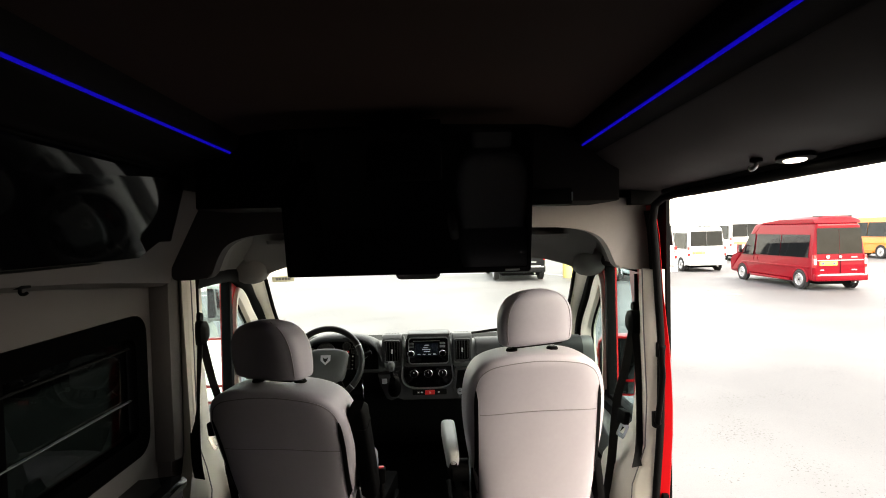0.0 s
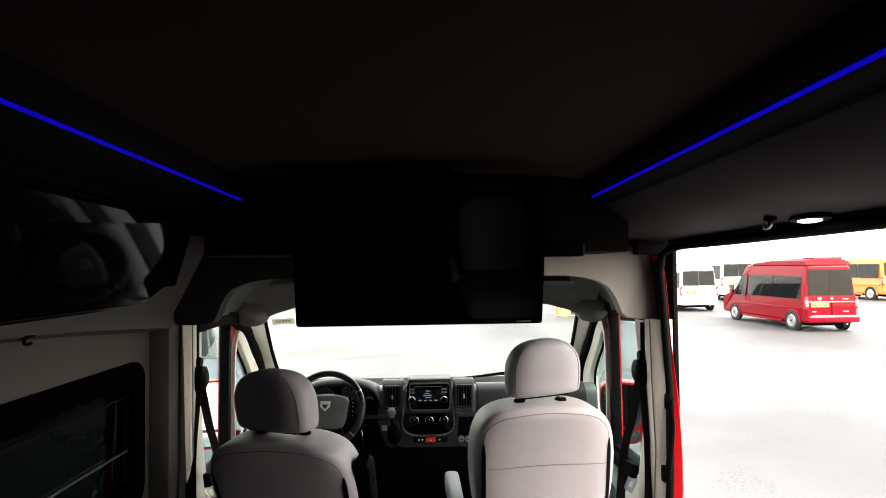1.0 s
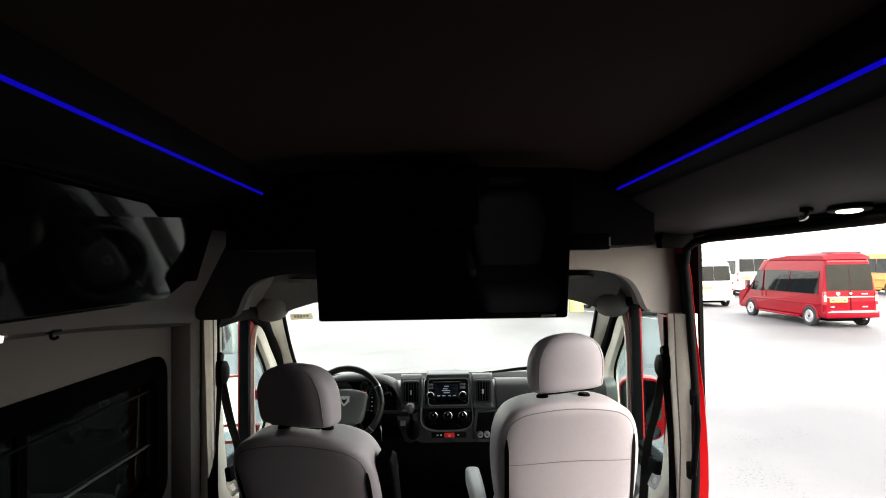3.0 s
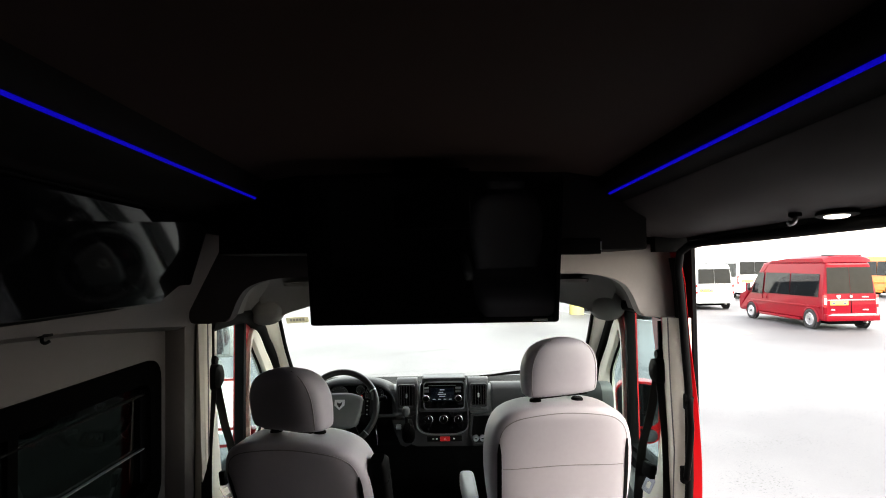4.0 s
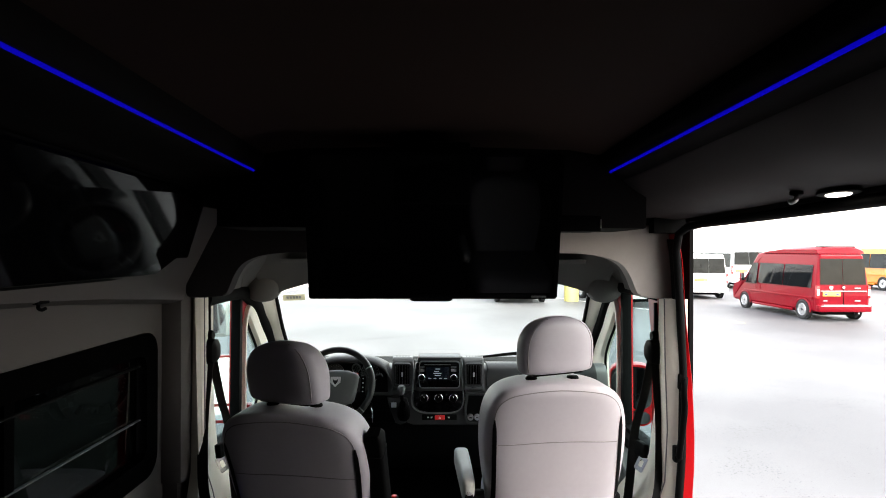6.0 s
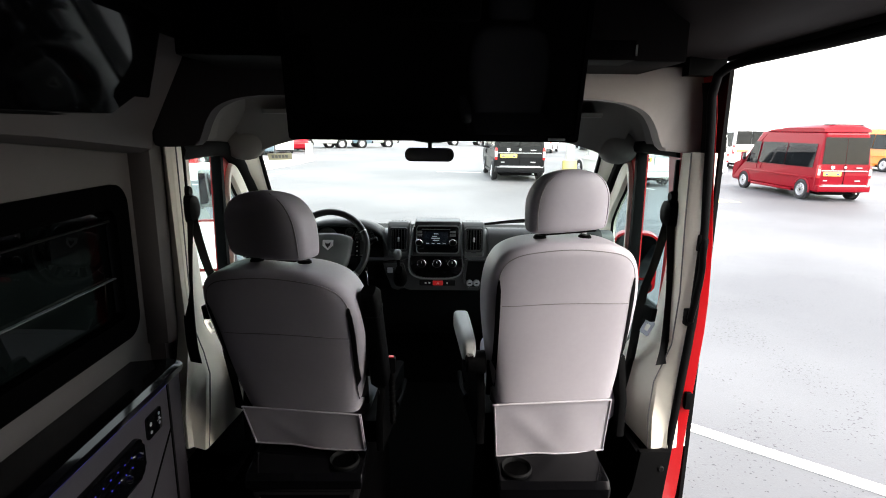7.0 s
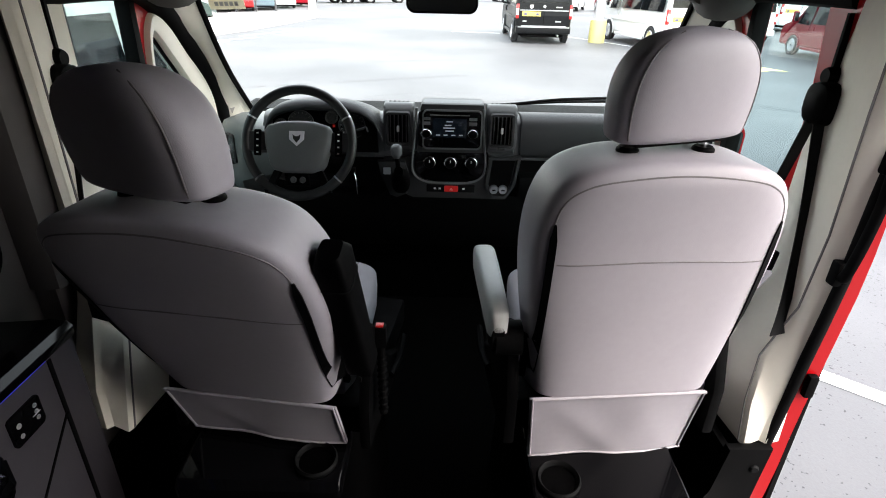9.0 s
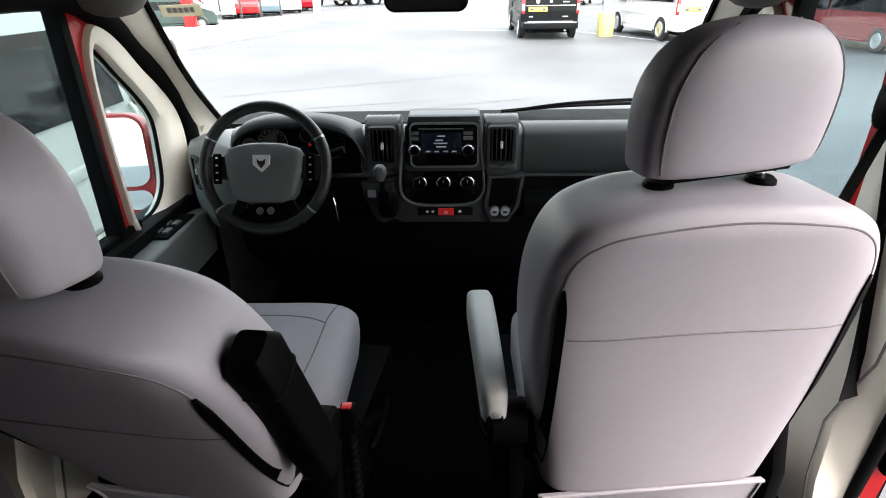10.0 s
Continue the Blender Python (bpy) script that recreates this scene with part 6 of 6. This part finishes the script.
part("stalk", tube(smooth_path([(0.06, 0.01, -0.05), (0.13, 0.03, -0.045), (0.20, 0.05, -0.03)], 4), 0.010, 8), "black", sw)
for ob in sw.children:
    if ob.name.split(".")[0] in ("airbag_cover", "badge", "badge_inset", "cover_mark", "lower_pad"):
        ob.matrix_local = Matrix.Translation((0, -0.012, 0))
sw.matrix_world = SWM

# mirror with its mounting pod
rm = thing("rear_view_mirror", "black framed rear-view mirror on a windscreen pod", "mirror")
part("pod", loft([[(x, y0 + d, z0) for x, d in superell(hw, hd, 4, 24)] for z0, y0, hw, hd in ((1.56, 2.74, 0.125, 0.08), (1.505, 2.77, 0.122, 0.065), (1.482, 2.785, 0.112, 0.055), (1.462, 2.79, 0.08, 0.04), (1.455, 2.79, 0.03, 0.02))]), "black", rm)
part("mirror_stem", tube([(-0.012, 2.79, 1.47), (-0.012, 2.797, 1.41)], 0.009, 8), "black", rm)
mh = loft([[(-0.014 + x * k, 2.79 + y, 1.403 + z * k) for x, z in rrect(0.216, 0.060, 0.027, 6)] for y, k in ((0.03, 0.7), (0.018, 0.95), (0.0, 1.0), (-0.004, 0.97))])
mo = part("mirror_housing", mh, "black", rm)
part("mirror_glass", prism(rrect(0.202, 0.048, 0.022, 6, -0.014, 1.403), "y", 2.784, 2.785), "chrome", mo, smooth=False)
# sun visors
for s in (-1, 1):
    vi = thing("sun_visor", "grey sun visor folded up, with a pale label", "sun visor", "sun visors")
    vb = part("visor_pad", loft([[(s * 0.40 + x, 2.50 + y0 + y, z0) for x, y in rrect(0.50, 0.14, 0.03, 4)] for z0, y0 in ((1.60, 0.0), (1.585, 0.012))]), "cabgrey", vi)
    vb.matrix_local = Matrix.Translation((0, 0.03, -0.02))
    part("visor_label", boxm(s * 0.36 - 0.05, s * 0.36 + 0.05, 2.505, 2.54, 1.5605, 1.5635), "white", vi, smooth=False)
    part("lamp_lens", boxm(s * 0.60 - 0.05, s * 0.60 + 0.05, 2.22, 2.25, 1.644, 1.652, bevel=0.003), "padded", vi, smooth=False)


# exterior door mirrors of this van
for s in (-1, 1):
    dm = thing("door_mirror", "red housed exterior door mirror", "mirror", "door mirrors")
    x0 = s * 1.125
    dz = -0.07 if s > 0 else 0.0
    MY = 0.16 if s > 0 else 0.0
    part("housing", loft([[(x0 + x, y + 0.30 + MY, 0.87 + dz + z) for x, z in rrect(0.20 * k, 0.36 * k, 0.06 * k, 6)] for y, k in ((2.93, 0.6), (2.91, 0.92), (2.84, 1.0), (2.80, 0.98))]), "red", dm)
    # the right glass takes the darkened mirror copy in place of a reflection
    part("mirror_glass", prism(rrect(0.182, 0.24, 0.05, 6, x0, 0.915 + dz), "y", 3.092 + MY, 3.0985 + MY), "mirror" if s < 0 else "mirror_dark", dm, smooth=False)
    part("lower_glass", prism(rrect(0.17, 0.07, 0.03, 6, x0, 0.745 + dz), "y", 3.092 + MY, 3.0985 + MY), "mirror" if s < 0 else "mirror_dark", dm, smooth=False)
    for ch in dm.children:
        ch.matrix_local = Matrix.Translation((x0, 3.12 + MY, 0.87 + dz)) @ Matrix.Rotation(radians(9 if s < 0 else -16), 4, "Z") @ Matrix.Rotation(radians(-8 if s < 0 else 4), 4, "X") @ Matrix.Diagonal((1.04 if s < 0 else 1.2, 1, 1, 1)) @ Matrix.Translation((-x0, -3.12 - MY, -0.87 - dz))
    for az in (0.905, 0.715):
        part("mirror_arm", boxm(*sorted((s * 0.93, s * 1.08)), 3.15 + MY, 3.22 + MY, az + dz, az + 0.06 + dz, bevel=0.02), "red", dm)

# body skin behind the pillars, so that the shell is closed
# dark instead of body red: the gap's shade is put into the colour
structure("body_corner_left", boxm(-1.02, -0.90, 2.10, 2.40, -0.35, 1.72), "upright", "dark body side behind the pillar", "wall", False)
structure("body_corner_right", boxm(0.876, 0.889, 2.02, 2.30, -0.35, 1.72), "rubber", "dark body side behind the pillar", "wall", False)
structure("cab_floor_side", boxm(-0.92, -0.69, 2.05, 3.3, -0.2, 0.30), "carpet", "dark cab footwell edge", "floor", False)

# control panel and cup tray on the lower wall
cp = thing("control_panel", "small black touch panel with ring symbols", "control panel")
part("panel_face", prism(rrect(0.105, 0.085, 0.012, 4, 1.81, 0.668), "x", -0.8100, -0.8040, bevel=0.002), "gloss", cp)
for dy, dz, r in ((0.030, 0.022, 0.006), (0.030, 0.004, 0.006), (0.030, -0.014, 0.006), (-0.028, -0.020, 0.006), (-0.028, 0.010, 0.007)):
    mt = Matrix.Translation((-0.8038, 1.81 + dy, 0.668 + dz)) @ Matrix.Rotation(radians(90), 4, "Y")
    part("ring_mark", lathe([(r, 0.0), (r, 0.0012), (r * 0.65, 0.0012), (r * 0.65, 0.0)], mt, 16), "dim", cp, smooth=False)
part("slider_mark", boxm(-0.8045, -0.8028, 1.826, 1.852, 0.665, 0.667), "dim", cp, smooth=False)
for ob in cp.children:
    ob.matrix_local = Matrix.Translation((0, 1.81, 0.668)) @ Matrix.Diagonal((1, 0.82, 0.82, 1)) @ Matrix.Translation((0, -1.81, -0.668))
tr = thing("cup_tray", "black side tray with blue indicator lights and chrome holders", "tray")
part("tray_body", prism(rrect(0.62, 0.12, 0.03, 5, 1.42, 0.62), "x", -0.8300, -0.7950, bevel=0.008), "gloss", tr)
for k in range(16):
    for dz in (0.03, 0.0):
        part("indicator", boxm(-0.7952, -0.7938, 1.18 + k * 0.032, 1.184 + k * 0.032, 0.62 + dz, 0.623 + dz), "dots", tr, smooth=False)
for y, z in ((1.64, 0.60), (1.52, 0.58), (1.70, 0.63)):
    part("chrome_stud", lathe([(0.0001, 0.012), (0.008, 0.011), (0.011, 0.004), (0.012, 0.0)], Matrix.Translation((-0.7950, y, z)) @ Matrix.Rotation(radians(90), 4, "Y"), 14), "chrome", tr)
structure("lower_seam", tube([(-0.8085, 1.91, 0.60), (-0.8085, 1.72, 0.42), (-0.8085, 1.5, 0.20)], 0.003, 6), "black", "dark welt line across the lower wall", "trim")
ll = thing("ledge_light", "hidden blue light strip under the ledge nose", "light strip")
part("strip", boxm(-0.8095, -0.8065, -1.6, 1.9, 0.7435, 0.7449), "dots", ll, smooth=False)

# seat behind the camera, seen in the television
seat("captain_chair", "grey vinyl captain seat in the second row", (0.58, -0.52), 0, 14, False, "arm", drop=0.15)

# wiper, sticker
wi = thing("wiper", "black windscreen wiper at rest", "wiper")
part("wiper_arm", tube(smooth_path([(0.30, 3.40, 0.990), (0.50, 3.40, 1.014), (0.75, 3.36, 1.034)], 5), 0.006, 8), "black", wi)
part("wiper_blade", tube(smooth_path([(0.24, 3.425, 0.980), (0.50, 3.415, 1.002), (0.80, 3.365, 1.020)], 5), 0.008, 6, flat=0.5), "rubber", wi)
sk = thing("windscreen_sticker", "tan paper card on the windscreen with dark bars", "sticker")
part("card", loft([[(-0.75, 2.893, 1.365), (-0.645, 2.913, 1.368), (-0.645, 2.897, 1.398), (-0.75, 2.877, 1.395)], [(-0.75, 2.891, 1.364), (-0.645, 2.911, 1.367), (-0.645, 2.895, 1.397), (-0.75, 2.875, 1.394)]]), "card", sk, smooth=False)

for k in range(5):
    u0 = 0.16 + 0.14 * k
    q = [(u0, 0.3), (u0 + 0.10, 0.3), (u0 + 0.10, 0.72), (u0, 0.72)]
    part("card_bar", loft([[(-0.75 + 0.105 * u, 2.893 + 0.02 * u - 0.016 * v - d, 1.365 + 0.003 * u + 0.030 * v) for u, v in q] for d in (0.0015, 0.003)]), "dim", sk, smooth=False)

# ---- far side of the lot ----
van("green_van", "dark green van behind the pavement fence", "vgreen", (-13.2, 29.6), 78, 5.2, 2.0, size=0.72)
van("red_van", "dull red van behind the pavement fence", "vred", (-15.6, 36.0), 160, 5.0, 1.95, size=0.72)
van("white_van", "white van behind the pavement fence", "vwhite", (-14.4, 38.4), 160, 5.2, 2.0, size=0.72)
van("red_van", "bright red van behind the pavement fence", "red", (-13.3, 39.6), 162, 5.0, 1.9, size=0.72)
van("blue_van", "dark blue-grey van behind the pavement fence", "vteal", (-12.6, 41.6), 160, 5.2, 2.0, size=0.72)
van("white_van", "second white van behind the pavement fence", "vwhite", (-12.0, 44.2), 155, 5.2, 2.0, size=0.72)
van("red_van", "red van parked by the far red post", "vred", (-11.6, 47.2), 150, 5.0, 1.95, size=0.72)
van("red_van", "far small red van", "vred", (13.37, 49.43), 0, 4.6, 1.9)
van("white_van", "far white van beyond the black one", "vwhite", (10.11, 50.82), 20, 5.0, 2.0)


def pickup(name, label, paint, at, heading):
    v = thing(name, label, "pickup truck", "far trucks")
    side = [(-2.6, 0.55), (-2.6, 1.05), (-1.0, 1.08), (-0.9, 1.12), (-0.75, 1.72), (-0.55, 1.78), (0.55, 1.78), (0.75, 1.72), (1.25, 1.16), (2.35, 1.05), (2.55, 0.95), (2.6, 0.55), (2.45, 0.45), (-2.5, 0.45)]
    part("body", prism(side, "x", -0.92, 0.92, bevel=0.05), paint, v, smooth=False)
    part("bed", boxm(-0.78, 0.78, -2.5, -1.05, 1.0, 1.09), "black", v, smooth=False)
    for s in (-1, 1):
        pts = [(-0.62, 1.18), (1.02, 1.18), (0.66, 1.66), (-0.5, 1.68)]
        part("side_window", prism(pts, "x", *sorted((s * 0.915, s * 0.928))), "tint", v, smooth=False)
        for y in (-1.55, 1.60):
            part("fender", lathe([(0.38, 0.0), (0.42, 0.10), (0.49, 0.10), (0.50, 0.0)], Matrix.Translation((s * 0.88, y, 0.42)) @ Matrix.Rotation(radians(90 * s), 4, "Y"), 20), "black", v)
            wheel(v, s * 0.86, y, s, 0.40)
        part("headlight", boxm(*sorted((s * 0.55, s * 0.85)), 2.55, 2.62, 0.78, 0.95, bevel=0.02), "clear", v)
    part("windscreen", loft([[(-0.75, 1.20, 1.20), (0.75, 1.20, 1.20), (0.68, 0.80, 1.68), (-0.68, 0.80, 1.68)], [(-0.75, 1.235, 1.21), (0.75, 1.235, 1.21), (0.68, 0.835, 1.69), (-0.68, 0.835, 1.69)]]), "tint", v, smooth=False)
    part("bumper", boxm(-0.9, 0.9, 2.55, 2.72, 0.45, 0.68, bevel=0.03), "black", v)
    v.matrix_world = Matrix.Translation((at[0], at[1], GROUND)) @ Matrix.Rotation(radians(-heading), 4, "Z")
    return v


pickup("pickup_truck", "pale blue pickup truck at the far side", "vsilver", (-6.38, 58.21), 75)
pickup("pickup_truck", "dark pickup truck at the far side", "vteal", (-8.75, 55.68), 75)
pickup("pickup_truck", "grey pickup truck at the far side", "vsilver", (-10.5, 54.14), 72)
pickup("pickup_truck", "white pickup truck at the far side", "vwhite", (3.9, 67.21), 80)
pickup("pickup_truck", "dark truck at the far side", "vblack", (1.13, 75.1), 85)
pickup("pickup_truck", "white truck far across the lot", "vwhite", (28.98, 56.07), 40)
pickup("pickup_truck", "dark truck far across the lot", "vteal", (32.12, 30.66), 10)

for x, y, h in ((-12.2, 28.6, 6.5), (-11.2, 49.5, 7.5)):
    po = thing("red_post", "thick red painted steel post at the pavement edge", "post", "red posts")
    part("shaft", boxm(x - 0.22, x + 0.22, y - 0.22, y + 0.22, GROUND + 0.1, GROUND + h, bevel=0.04), "red", po)
    part("post_foot", boxm(x - 0.28, x + 0.28, y - 0.28, y + 0.28, GROUND, GROUND + 0.22, bevel=0.03), "red", po)
bo = thing("bollard", "yellow and white concrete bollard", "bollard")
part("base", lathe([(0.30, 0.0), (0.30, 0.75), (0.27, 0.8), (0.0001, 0.82)], Matrix.Translation((5.7, 23.3, GROUND)), 20), "yellow", bo)
part("pole", lathe([(0.17, 0.8), (0.15, 5.5), (0.0001, 5.5)], Matrix.Translation((5.7, 23.3, GROUND)), 16), "vwhite", bo)
fe = thing("fence", "dark metal post fence behind the pavement", "fence")
for k in range(16):
    a = Vector((-24 + k * 0.93, 26.0 + k * 0.66, 0))
    part("fence_post", boxm(a.x - 0.04, a.x + 0.04, a.y - 0.04, a.y + 0.04, GROUND, GROUND + 2.6), "fence", fe, smooth=False)
part("fence_rail", tube([(-24, 26.0, GROUND + 2.5), (-10.05, 35.9, GROUND + 2.5)], 0.03, 6), "fence", fe)
bx = thing("utility_box", "small grey box on the pavement tip", "box")
part("case", boxm(-8.0, -7.6, 35.3, 35.7, GROUND + 0.15, GROUND + 1.0, bevel=0.03), "vsilver", bx)
